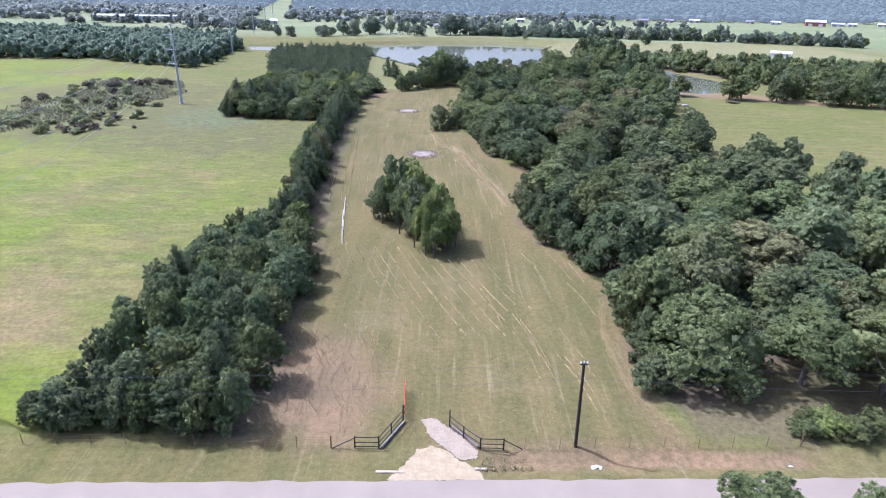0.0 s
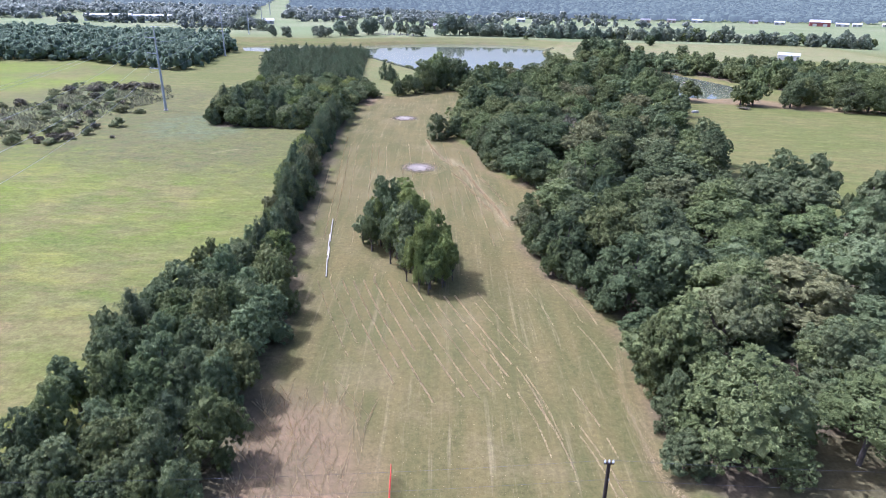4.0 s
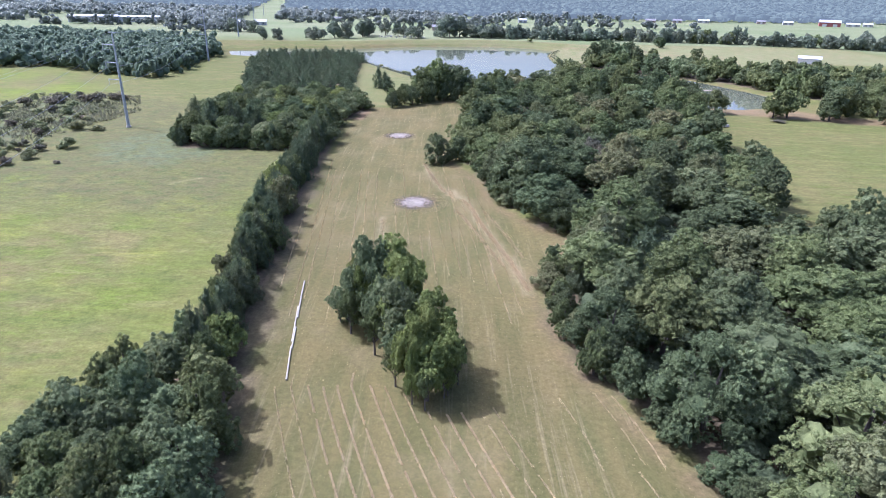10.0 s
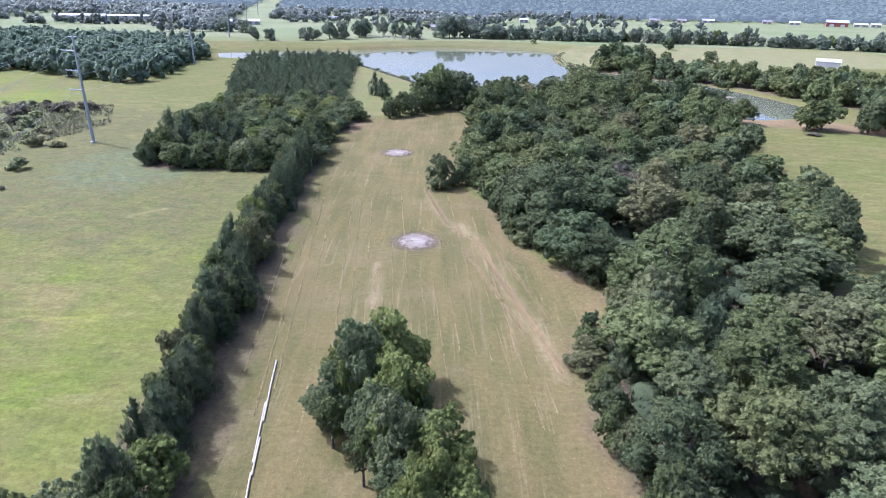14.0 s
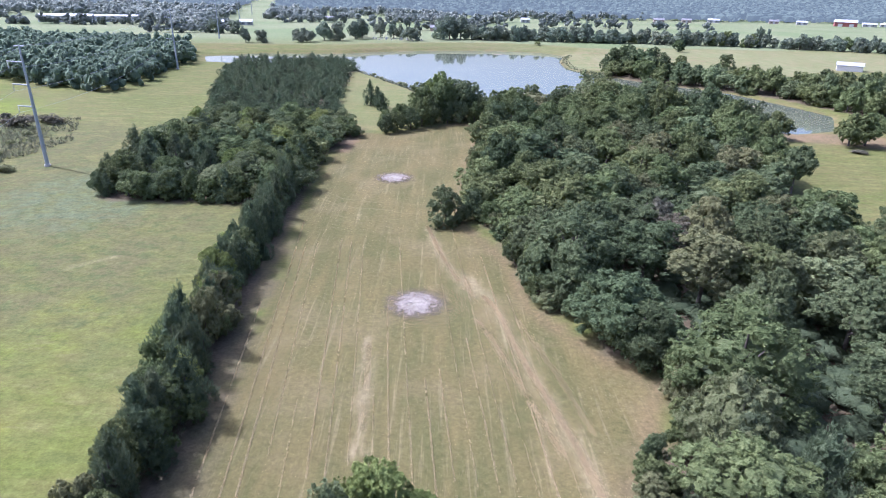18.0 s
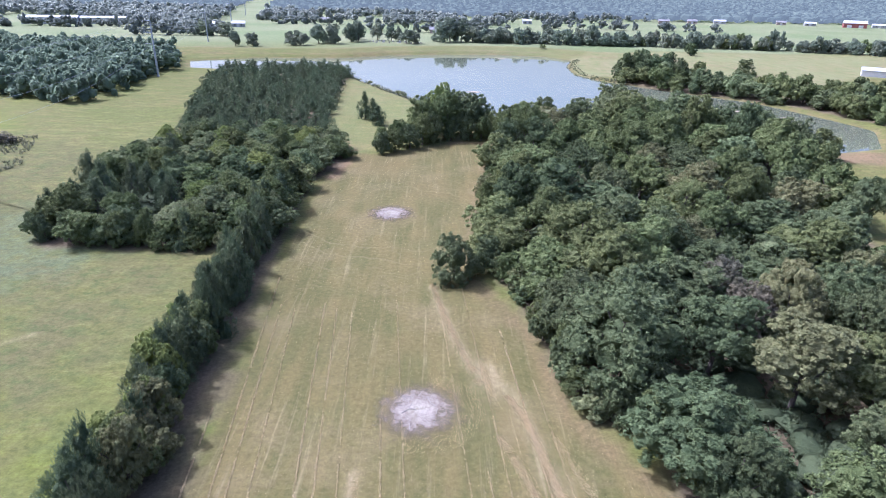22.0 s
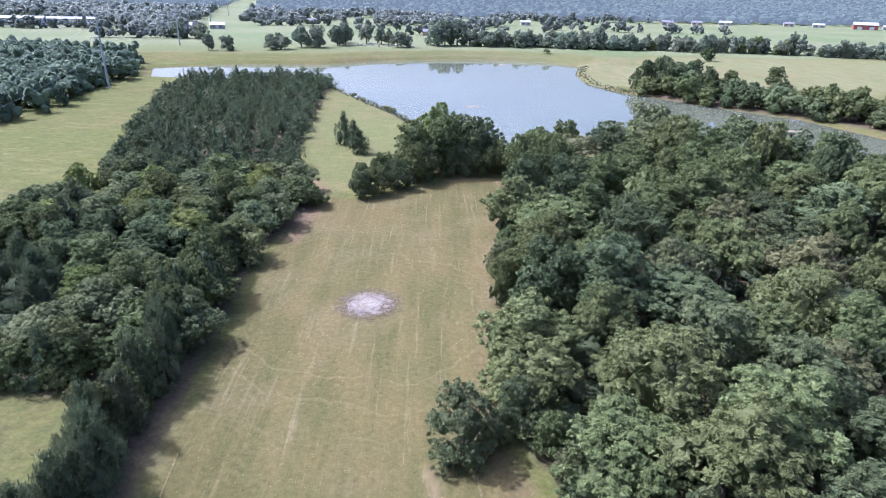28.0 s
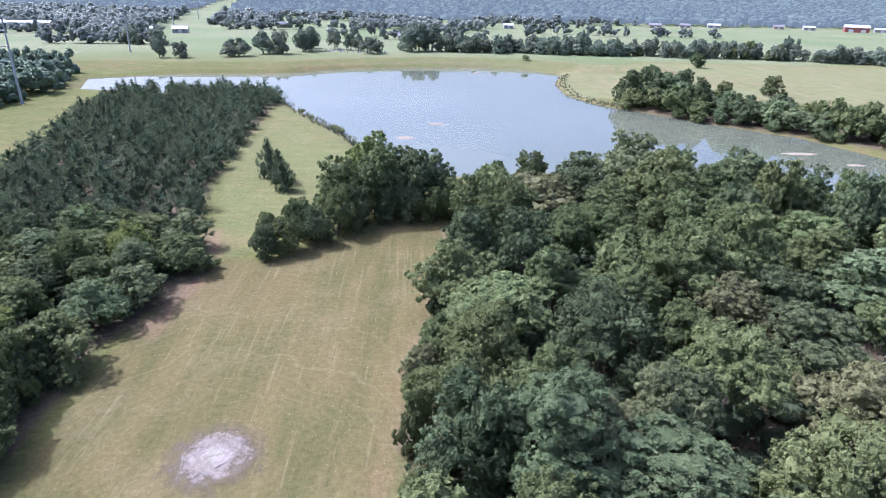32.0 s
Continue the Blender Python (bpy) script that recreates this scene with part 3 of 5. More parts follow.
def prototypes():
    rng = np.random.default_rng(7)
    for kind, count in (("oak", 7), ("broad", 5), ("bush", 3), ("cedar", 2), ("juniper", 4)):
        for level, leaves, size in (("near", 10500, 0.035), ("low", 5000, 0.048), ("mid", 1100, 0.100)):
            if kind in ("cedar", "juniper"):
                leaves, size = int(leaves * 0.8), size * 0.95
            if kind == "bush":
                leaves = int(leaves * 0.5)
            if kind == "broad":
                leaves, size = int(leaves * 2.4), size * 0.62
            PROTO[kind, level] = []
            for k in range(count):
                v, f, hearts = crown_arrays(rng, kind, leaves, size, {"near": 9, "low": 8, "mid": 6}[level] + (9 if kind == "broad" else 0), {"near": 60, "low": 38, "mid": 20}[level], 2, 0.46 if kind == "broad" else 0.50)
                me = tri_mesh("crown", v, f, [LEAF["mid"], HEART["mid"]])
                me.polygons.foreach_set("material_index", (np.arange(len(f)) < hearts).astype(np.int32))
                bm = trunk_bm(rng, 0.3 if kind not in ("cedar", "juniper") else 0.12, 5 if level != "mid" else 3)
                tm = bpy.data.meshes.new("trunk")
                bm.to_mesh(tm)
                bm.free()
                tm.materials.append(BARK)
                PROTO[kind, level].append((me, tm))


prototypes()
TREE_RNG = np.random.default_rng(11)


def ground_z(x, y):
    return float(height(np.array([float(x)]), np.array([float(y)]))[0])


def tree(x, y, h, r, leafage="mid", form="", group="", level="near", clear=None, label=""):
    """One tree: h its full height, r the half-width of the crown, clear the height of the bare stem."""
    form = form or {"cedar": "juniper" if TREE_RNG.random() < 0.88 else "cedar", "scrub": "bush", "dry": "bush"}.get(leafage, "oak")
    level = "low" if level == "near" and r < 3.0 and "mown field" not in group else level
    me, tm = PROTO[form, level][TREE_RNG.integers(len(PROTO[form, level]))]
    text, name = TREE_TEXT[leafage]
    ob = thing(name, label or text, "bush" if name == "bush" else "tree", x, y, ground_z(x, y), TREE_RNG.uniform(0, 360), group)
    if clear is None:
        clear = 0.02 * h if form in ("cedar", "juniper", "bush") else 0.03 * h
    c = part("crown", me, None, ob)
    sink = 0.12 * h if clear < 0.06 * h else 0.0
    half = (h - clear + sink) / 2.1
    c.matrix_local = Matrix.LocRotScale((0, 0, clear - sink), None, (r, r * TREE_RNG.uniform(0.88, 1.12), half))
    for slot, made in zip(c.material_slots, (LEAF[leafage], HEART[leafage])):
        slot.link = "OBJECT"
        slot.material = made
    t = part("trunk", tm, None, ob)
    k = min(h / 2.5, r * 1.3)
    t.matrix_local = Matrix.LocRotScale((0, 0, -0.05), None, (k * 0.75, k * 0.75, h / 2.5))
    return ob


def scatter(poly, gap, seed, limit=100000, margin=0.0, keep=None):
    """Points over a polygon, none nearer to another than the gap."""
    rng = np.random.default_rng(seed)
    xs, ys = [p[0] for p in poly], [p[1] for p in poly]
    n = int((max(xs) - min(xs)) * (max(ys) - min(ys)) / gap ** 2 * 6)
    px, py = rng.uniform(min(xs), max(xs), n), rng.uniform(min(ys), max(ys), n)
    ok = inside(px, py, poly) > margin
    out, cells = [], {}
    for x, y in zip(px[ok], py[ok]):
        if keep and not keep(x, y):
            continue
        c = (int(x // gap), int(y // gap))
        near = [q for i in (-1, 0, 1) for j in (-1, 0, 1) for q in cells.get((c[0] + i, c[1] + j), ())]
        if all((x - a) ** 2 + (y - b) ** 2 > gap * gap for a, b in near):
            cells.setdefault(c, []).append((x, y))
            out.append((x, y))
            if len(out) >= limit:
                break
    return out


def choose(rng, table):
    names = list(table)
    p = np.array([table[n] for n in names], float)
    return names[rng.choice(len(names), p=p / p.sum())]


def plant_wood(poly, gap, seed, table, h0, h1, group, level="near", margin=2.0, rfac=0.66, north=0, keep=None):
    rng = np.random.default_rng(seed + 100)
    for x, y in scatter(poly, gap, seed, margin=margin, keep=keep):
        d = float(inside(np.array([x]), np.array([y]), poly)[0])
        h = rng.uniform(h0, h1) * (0.80 + 0.20 * min(1, d / 9))
        kind = choose(rng, table)
        r = gap * rfac * rng.uniform(0.8, 1.3) * (0.75 if kind == "cedar" else 1)
        h *= 1 + (0.20 if x < 40 else 0.32) * north * min(1, max(0, (y - 190) / 50))
        tree(x, y, h, r, kind, group=group, level="low" if x > 52 and level == "near" else level, clear=0.02 * h if d < 6 or level == "mid" else 0.15 * h)


# the wood on the east side of the mown field: broad trees that stand out, then the rest between them
BROAD = ((17.0, 161.0, 14.5, 8.2, "dark"), (29.5, 137.0, 13.0, 8.6, "fresh"), (29.2, 65.6, 12.0, 7.8, "fresh"), (22.0, 143.5, 9.0, 4.2, "dark"), (18.5, 188.0, 13.5, 8.2, "mid"), (26.0, 222.5, 14.5, 7.8, "dark"), (38.6, 202.5, 13.5, 6.6, "fresh"), (36.6, 86.5, 12.5, 7.4, "fresh"),
         (26.2, 92.0, 12.0, 6.2, "dark"), (31.0, 114.0, 12.0, 6.6, "mid"), (19.8, 103.5, 10.5, 4.8, "dark"), (13.8, 222.0, 11.5, 5.6, "mid"), (33.5, 238.0, 14.0, 6.8, "fresh"), (45.0, 100.0, 12.5, 6.6, "mid"))


def clear_of_broad(x, y):
    return all(math.hypot(x - b[0], y - b[1]) > b[3] * 0.95 + 1.0 for b in BROAD)


for x, y, h, r, kind in BROAD:
    tree(x, y, h, r, kind, form="broad", group="broad trees of the east wood", clear=0.02 * h)
for x, y, h, r in ((24.2, 124.5, 9.0, 3.6), (29.0, 122.0, 9.5, 3.8), (20.8, 120.0, 7.5, 3.0)):
    tree(x, y, h, r, "cedar", group="trees of the east wood", level="near", clear=0.1)
plant_wood(EAST_WOOD, 6.6, 3, {"mid": 5, "dark": 4, "olive": 0.9, "silver": 2.2, "fresh": 0.8}, 9.0, 13.5, "trees of the east wood", margin=1.8, rfac=0.80, north=1, keep=clear_of_broad)
for x, y, h, r, kind in ((24.2, 74.5, 9.5, 3.6, "mid"), (40, 70.5, 11.5, 4.8, "dark"), (48, 69, 11.5, 5.0, "mid")):
    tree(x, y, h, r, kind, group="trees of the east wood", clear=0.3 if x < 30 else 2.0)


for x, y, h, r in ((39, 63.6, 10.5, 5.0), (46.5, 62.2, 11.5, 6.0), (55.5, 61, 12, 6.2), (64.5, 60, 12, 6.2)):
    tree(x, y, h, r, "mid", form="broad", group="trees of the east wood", clear=2.0, label="spreading tree shading bare soil by the road")
for x, y, h, r in ((43, 69.5, 11.5, 5.4), (52, 68, 11.5, 5.4), (61, 67.5, 12, 5.4), (69, 67, 12, 5.4)):
    tree(x, y, h, r, "dark", group="trees of the east wood", clear=0.4)
for x, y, h, r in ((32.6, 166.5, 10.8, 3.8), (33.0, 173.5, 11.0, 3.6)):
    tree(x, y, h, r, "dry", form="oak", group="half-dead trees in the wood", clear=1.5, label="greyish half-dead tree with thin dry foliage")
for x, y, h, r, kind in ((41.3, 152.5, 11.2, 4.6, "olive"), (52, 160, 11.5, 4.4, "olive"), (20.5, 205, 11.6, 4.2, "olive"), (26.6, 208.5, 12.0, 4.2, "olive"), (30.5, 92.0, 11.0, 4.4, "silver")):
    tree(x, y, h, r, kind, group="trees of the east wood", clear=1.5)
for x, y, h, r in ((46, 280, 14, 6.2), (55, 279, 14.5, 6.4), (63, 272, 14.5, 6.4), (71, 264, 15, 6.6), (78, 256, 15.5, 6.6), (80, 246, 15.5, 6.4), (77, 236, 15, 6.4), (74, 225, 14.5, 6.2), (70, 213, 14, 6.0)):
    tree(x, y, h, r, "mid" if y % 2 else "dark", form="broad", group="trees of the east wood", level="low", clear=0.3)
for x, y, h, r in ((58, 127, 12.5, 4.6), (64, 130, 13.5, 5.0), (70, 129, 13.0, 4.8), (75, 120, 13.5, 5.2), (77, 111, 13.0, 5.0), (60, 152, 12, 4.6), (64, 166, 12, 4.6), (63, 158, 11, 4.4), (72, 206, 12, 4.8), (77, 228, 12, 4.8)):
    tree(x, y, h, r, "dark", group="trees of the east wood", level="mid" if x > 66 else "near", clear=1.5)


def fringe(line, gap, seed, group):
    """Low growth along the edge of a wood."""
    rng = np.random.default_rng(seed)
    for a, b in zip(line, line[1:]):
        a, b = Vector(a), Vector(b)
        n = max(1, round((b - a).length / gap))
        side = Vector((b.y - a.y, a.x - b.x)).normalized()
        for k in range(n):
            p = a.lerp(b, (k + rng.random()) / n) + side * rng.uniform(0.6, 1.8)
            tree(p.x, p.y, rng.uniform(3.2, 7.0), rng.uniform(1.7, 2.9), choose(rng, {"mid": 4, "dark": 4, "olive": 1}), group=group, clear=0.05)


fringe([(22, 61), (23.5, 72), (24.5, 84), (21, 95), (17, 100), (15, 112), (16, 125), (23, 133), (23.5, 141), (18, 145), (18, 152), (13.5, 154.5), (11, 160), (9.7, 172), (7, 183), (4.5, 193), (5.5, 202), (6, 216), (9.5, 238), (13, 262)], 3.4, 301, "low growth at the east wood's edge")


def undergrowth(name, poly, gap, seed, h0, h1, mat, label):
    """Bushy lower storey that closes a wood below its crowns."""
    rng = np.random.default_rng(seed)
    v, f = ICO[2]
    vs, fs = [], []
    for k, (x, y) in enumerate(scatter(poly, gap, seed, margin=4.0)):
        h, r = rng.uniform(h0, h1), gap * rng.uniform(0.7, 0.95)
        b = v * (1 + rng.normal(0, 0.16, (len(v), 1))) * (r, r, h * 0.55) + (x, y, h * 0.42)
        q = b[rng.integers(0, len(v), 110)] + rng.normal(0, 0.10 * r, (110, 3))
        vs.append(np.concatenate([(b - (x, y, 0)) * 0.82 + (x, y, 0), (q[:, None, :] + rng.normal(0, 0.07 * r, (110, 3, 3))).reshape(-1, 3)]))
        size = len(v) + 330
        fs += [f + k * size, k * size + len(v) + np.arange(330).reshape(-1, 3)]
    tagged(new(name, tri_mesh(name, np.concatenate(vs), np.concatenate(fs), mat, True)), label, "undergrowth", kind="stuff")


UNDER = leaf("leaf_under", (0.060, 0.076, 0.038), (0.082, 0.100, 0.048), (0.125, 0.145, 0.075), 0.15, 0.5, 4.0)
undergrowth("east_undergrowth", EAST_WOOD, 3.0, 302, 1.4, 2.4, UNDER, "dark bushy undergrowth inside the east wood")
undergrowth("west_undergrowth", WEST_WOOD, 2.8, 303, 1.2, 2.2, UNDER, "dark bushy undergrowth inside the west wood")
# the wood at the bend of the hedge, and the hedge
plant_wood(WEST_WOOD, 4.5, 5, {"mid": 3, "cedar": 3.2, "silver": 4.5, "dark": 1, "fresh": 3.0, "bright": 0.8}, 7.0, 10.0, "trees of the west wood", margin=1.4, rfac=0.86)
_e = np.random.default_rng(19)
for a, b in (((-64.5, 194.5), (-36, 193.2)), ((-65, 195.5), (-66.5, 212))):
    for k in range(9):
        t = (k + _e.uniform(0.1, 0.9)) / 9
        tree(a[0] + (b[0] - a[0]) * t, a[1] + (b[1] - a[1]) * t + _e.uniform(0, 1.2), _e.uniform(5.0, 7.0), _e.uniform(2.0, 3.0), choose(_e, {"cedar": 5, "mid": 3, "silver": 2}), group="trees of the west wood", clear=0.05)


def plant_hedge():
    rng = np.random.default_rng(21)
    pts = [(Vector(a), Vector(b)) for a, b in zip(HEDGE[2:], HEDGE[3:])]
    for a, b in pts:
        n = max(1, round((b - a).length / 1.5))
        for k in range(n):
            p = a.lerp(b, (k + 0.5) / n)
            far = p.y > 150
            kind = choose(rng, {"cedar": 6, "mid": 1.4, "olive": 0.7, "silver": 0.8 if far else 0.4, "bright": 0.45 if far else 0.1})
            h = rng.uniform(6.0, 9.0)
            tree(p.x + rng.uniform(-1.2, 1.2) * (1.6 if p.y < 150 else 1.0), p.y, h, rng.uniform(2.2, 3.2), kind, group="hedgerow trees", clear=0.15)
    # the wide leafy end by the road
    end = [(-36.5, 54.6), (-16.5, 54.6), (-15.6, 66), (-17.4, 84), (-19.0, 97), (-29.5, 98), (-34, 87), (-34.5, 74), (-34, 62)]
    for k in range(10):
        tree(-35.2 + 1.95 * k, 55.0 + rng.uniform(-0.3, 0.5), rng.uniform(4.0, 5.0) + 0.30 * k, rng.uniform(1.8, 2.5), choose(rng, {"mid": 4, "dark": 3, "silver": 2}), group="hedgerow trees", clear=0.02)
    for x, y in scatter(end, 3.1, 23, margin=1.0):
        kind = choose(rng, {"mid": 3.0, "silver": 5.0, "cedar": 0.7, "dark": 0.8, "fresh": 2.0})
        west = np.clip((x + 36.5) / 5, 0.3, 1)
        tree(x, y, rng.uniform(6.6, 9.4) * (0.35 + 0.65 * west) * (0.8 if y < 58 else 1), rng.uniform(2.7, 3.8), kind, group="hedgerow trees", clear=0.1)


plant_hedge()
for x, y, h, r in ((-28.6, 147.5, 6.2, 2.4), (-28.2, 152.0, 6.8, 2.3), (-31.0, 157.5, 5.0, 2.0), (-30.4, 143.0, 4.6, 2.2), (-31.2, 150.0, 4.4, 2.0), (-31.8, 163.0, 5.4, 2.2), (-32.2, 170.0, 5.0, 2.0), (-31.0, 201, 9.5, 3.6), (-31.5, 213, 10.5, 4.2)):
    tree(x, y, h, r, "bright" if h < 9 else "mid", group="hedgerow trees", clear=0.1, label="yellow-green leafy bush in the hedge" if h < 9 else "")
# cedars north of the west wood
plant_wood(GROVE, 4.1, 9, {"cedar": 1}, 5.0, 7.2, "cedar grove", level="mid", margin=1.0, rfac=1.0)

# trees that stand in the mown field
for x, y, h, r, kind, clear in ((0.3, 95.8, 7.8, 2.3, "bright", 1.2), (2.0, 97.6, 8.8, 2.5, "bright", 1.6), (-1.2, 97.0, 10.6, 2.3, "bright", 1.6), (0.2, 98.8, 10.8, 2.3, "bright", 1.4), (-2.8, 103.0, 11.2, 3.4, "silver", 0.8), (0.9, 102.2, 10.2, 3.0, "bright", 1.2),
                                (-4.8, 105.6, 10.8, 2.8, "silver", 1.0), (-6.6, 111.4, 12.4, 3.3, "silver", 0.8), (-4.6, 117.2, 10.6, 3.4, "bright", 1.4), (-3.2, 108.4, 11.8, 3.2, "bright", 1.0), (-9.2, 110.2, 8.6, 2.8, "silver", 0.5), (-7.4, 115.4, 10.4, 2.8, "silver", 1.0)):
    tree(x, y, h, r, kind, group="trees standing in the mown field", level="near", clear=clear, label="leafy tree standing in a clump in the mown field")
    for k in range(3):
        a, d = 2.1 * k + 1.3 * x, r * (0.75 + 0.2 * math.sin(5 * x + k))
        tree(x + d * math.cos(a), y + d * math.sin(a), h * (0.60 + 0.14 * math.sin(3 * y + 2 * k)), r * (0.50 + 0.12 * math.cos(7 * x + k)), ("bright", kind, "fresh")[k], group="trees standing in the mown field", level="near", clear=0.8 + 0.5 * k, label="slender young tree in the clump in the mown field")
tree(0.6, 184.6, 8.6, 4.2, "dark", form="oak", group="", clear=0.0, label="dull green spreading tree at the wood's edge")

tree(5.6, 187.5, 6.5, 3.0, "dark", group="trees of the east wood", clear=0.1)

# the belt that closes the field in the north
for x, y, h, r, kind in ((-15.5, 252.0, 6.5, 2.8, "dark"), (-12.5, 254.5, 7.0, 3.0, "mid"), (-9, 258, 8.0, 3.2, "dark"), (-16, 256.5, 7.0, 2.8, "mid"), (-12, 260, 8.5, 3.2, "mid"), (-6.0, 261.5, 9.5, 3.4, "mid"), (-3.0, 264.5, 9.0, 3.0, "dark"),
                         (-6.0, 267, 13.5, 5.6, "mid"), (0.5, 270.5, 16.0, 6.6, "mid"), (5.5, 272, 15.0, 6.0, "dark"), (-2.0, 276, 15.5, 6.0, "bright"), (9.0, 276, 13.5, 4.6, "silver"), (1.5, 267, 8.0, 2.8, "dark"), (5.5, 268, 8.0, 2.8, "silver"),
                         (9.5, 267.8, 8.0, 2.8, "mid"), (13, 269, 8.5, 3.0, "mid"), (10.5, 273.5, 9.0, 3.2, "dark"), (17, 274, 9.0, 3.2, "silver")):
    tree(x, y, h, r, kind, group="tree belt by the pond")
for x, y, h, r in ((-24.0, 292.5, 8.8, 2.9), (-21.3, 289.5, 7.4, 2.6), (-19.6, 284.5, 6.4, 3.0)):
    tree(x, y, h, r, "cedar", group="cedars in the grass strip")

# oaks of the east pasture, and the woods behind the pond's arm
for x, y, h, r in ((94, 256, 9.5, 4.8), (111, 249.5, 11, 5.2), (115.8, 250, 11, 5.0), (127.8, 246.5, 12.5, 5.8), (134, 251, 13, 5.6), (145.5, 241, 13.5, 6.4), (153, 241, 14, 6.4), (162, 239, 13.5, 6.2), (172, 238, 13.5, 6.4), (182, 236, 14, 6.6),
                   (139, 259, 13.5, 6.0), (150, 256, 15, 7.0), (163, 254, 15, 7.0), (176, 252, 15, 7.2), (188, 248, 15, 7.0), (145, 268, 14, 6.4), (158, 268, 15, 6.8), (172, 267, 15.5, 7.0), (187, 264, 15.5, 7.0), (200, 258, 15, 7.0)):
    tree(x, y, h, r, "dark" if x > 120 and (x + y) % 3 > 1 else "mid", form="broad" if r > 6 else "", group="oaks of the east pasture", level="low", clear=0.5 if x < 130 else 0.2)
plant_wood(ARM_WOOD, 6.0, 31, {"mid": 5, "dark": 3, "silver": 1}, 9.5, 14.5, "woods behind the pond's arm", level="mid", margin=1.5, rfac=0.85)
for x, y, h, r in ((82, 392, 12, 5.5), (88, 388, 13.5, 6.0), (95, 383, 13, 6.0), (92, 394, 13, 5.5), (101, 376, 11.5, 5.2), (99, 386, 12.5, 5.5)):
    tree(x, y, h * 1.18, r * 1.1, "dark", group="woods behind the pond's arm", level="low")
tree(148.0, 413.5, 10.0, 5.8, "dark", level="low", clear=0.2, label="round dark tree alone in the hay field")
tree(156, 505, 9.5, 5.4, "dark", level="low", clear=0.1, label="round dark tree at the hay field's end")
for x, y, h, r in ((-125, 496, 8, 3.4), (-115, 498, 7.5, 4.0), (-93, 508, 6.0, 4.6), (-87, 511, 6.5, 4.6), (-80, 525, 11, 5.5), (-72, 528, 12, 5.5), (-69, 524, 7, 3.2), (-61, 541, 11, 4.5), (-57, 548, 12, 4.5), (-61, 561, 11, 5), (-45, 560, 11, 4),
                   (-23.5, 538, 8.5, 4.5), (-18, 540, 7.5, 4.2), (-30, 552, 9, 3.6), (-35, 556, 9, 3.6), (-1, 556, 13, 6), (6, 560, 15, 7), (14, 561, 14, 7), (22, 560, 10, 5), (-168, 563, 10, 6), (-150, 560, 9, 6), (-104, 545, 5, 3), (-98, 546, 6, 3)):
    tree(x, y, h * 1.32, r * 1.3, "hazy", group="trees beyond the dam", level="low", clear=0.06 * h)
_rng = np.random.default_rng(41)
for k in range(120):
    x = 25 + k * 2.6
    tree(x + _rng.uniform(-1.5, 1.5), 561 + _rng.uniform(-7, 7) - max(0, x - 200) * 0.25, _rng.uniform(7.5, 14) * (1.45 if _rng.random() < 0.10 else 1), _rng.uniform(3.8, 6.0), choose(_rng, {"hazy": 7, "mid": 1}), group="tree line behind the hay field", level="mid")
tree(106, 563, 18, 5.5, "hazy", level="mid", group="tree line behind the hay field")
for x, y in ((-118, 252), (-124, 247), (-112, 250), (-130, 240), (-108, 255), (-121, 240)):
    tree(x, y, _rng.uniform(3.0, 4.4), _rng.uniform(2.6, 3.8), "dry", group="thicket in the west pasture", level="mid")
for k in range(170):
    x, y = -142 + _rng.random() * 60, 165 + _rng.random() * 95
    if abs(x + 112 - (y - 205) * -0.35) < 20 * _rng.uniform(0.5, 1.2):
        s = _rng.uniform(0.8, 2.3)
        tree(x, y, s * _rng.uniform(1.0, 1.5), s, "scrub" if _rng.random() < 0.85 else "dry", form="bush" if s < 1.5 else "oak", group="thicket in the west pasture", level="mid", clear=0.0)


# ---- far woods and distance ----
def forest(name, pts, mats, rng, label, category, leaves, size, lobes, per=8, kind="stuff", inner=0.58):
    """Many far trees in one mesh; pts are rows of x, y, base, half-width, height."""
    shapes = [crown_arrays(rng, "oak", leaves, size, lobes, per, 1, inner) for k in range(9)]
    vs, fs, k = [], [], 0
    for x, y, z, r, h in pts:
        v, f, _ = shapes[rng.integers(9)]
        a = rng.uniform(0, 6.283)
        c, s = math.cos(a) * r, math.sin(a) * r
        vs.append(np.stack([v[:, 0] * c - v[:, 1] * s + x, v[:, 0] * s + v[:, 1] * c + y, v[:, 2] * h * 1.12 / 2.05 + z - 0.14 * h], 1))
        fs.append(f + k)
        k += len(v)
    return tagged(new(name, tri_mesh(name, np.concatenate(vs), np.concatenate(fs), mats, False)), label, category, kind=kind)


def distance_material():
    """Wooded distance behind the last fields; its pale air is haze painted as emission."""
    m = Net("hazed_distant_woods", 1.0, 0.0)
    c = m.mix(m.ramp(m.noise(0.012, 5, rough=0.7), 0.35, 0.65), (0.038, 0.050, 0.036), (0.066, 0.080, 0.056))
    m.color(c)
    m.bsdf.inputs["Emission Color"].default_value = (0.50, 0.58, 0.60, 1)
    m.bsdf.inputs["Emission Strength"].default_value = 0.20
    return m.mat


# Leaf colours lightened and greyed: air haze painted into the far trees.
HAZED_LEAF = leaf("leaf_far_hazed", (0.262, 0.298, 0.250), (0.300, 0.335, 0.280), (0.350, 0.380, 0.315), 0.65, 0.05, 0.8, speck=0.2, relief=0.2)
PYLONS = [(-53.4, 62.0), (-85.3, 213.9), (-117.4, 366.8), (-149.5, 519.0), (-181.5, 671.0), (-213.5, 823.0)]


def far_edge(x):
    """Where the far woods begin."""
    return np.where(x > 60, 858 + 0.16 * x, np.where(x > -170, 748, 575))


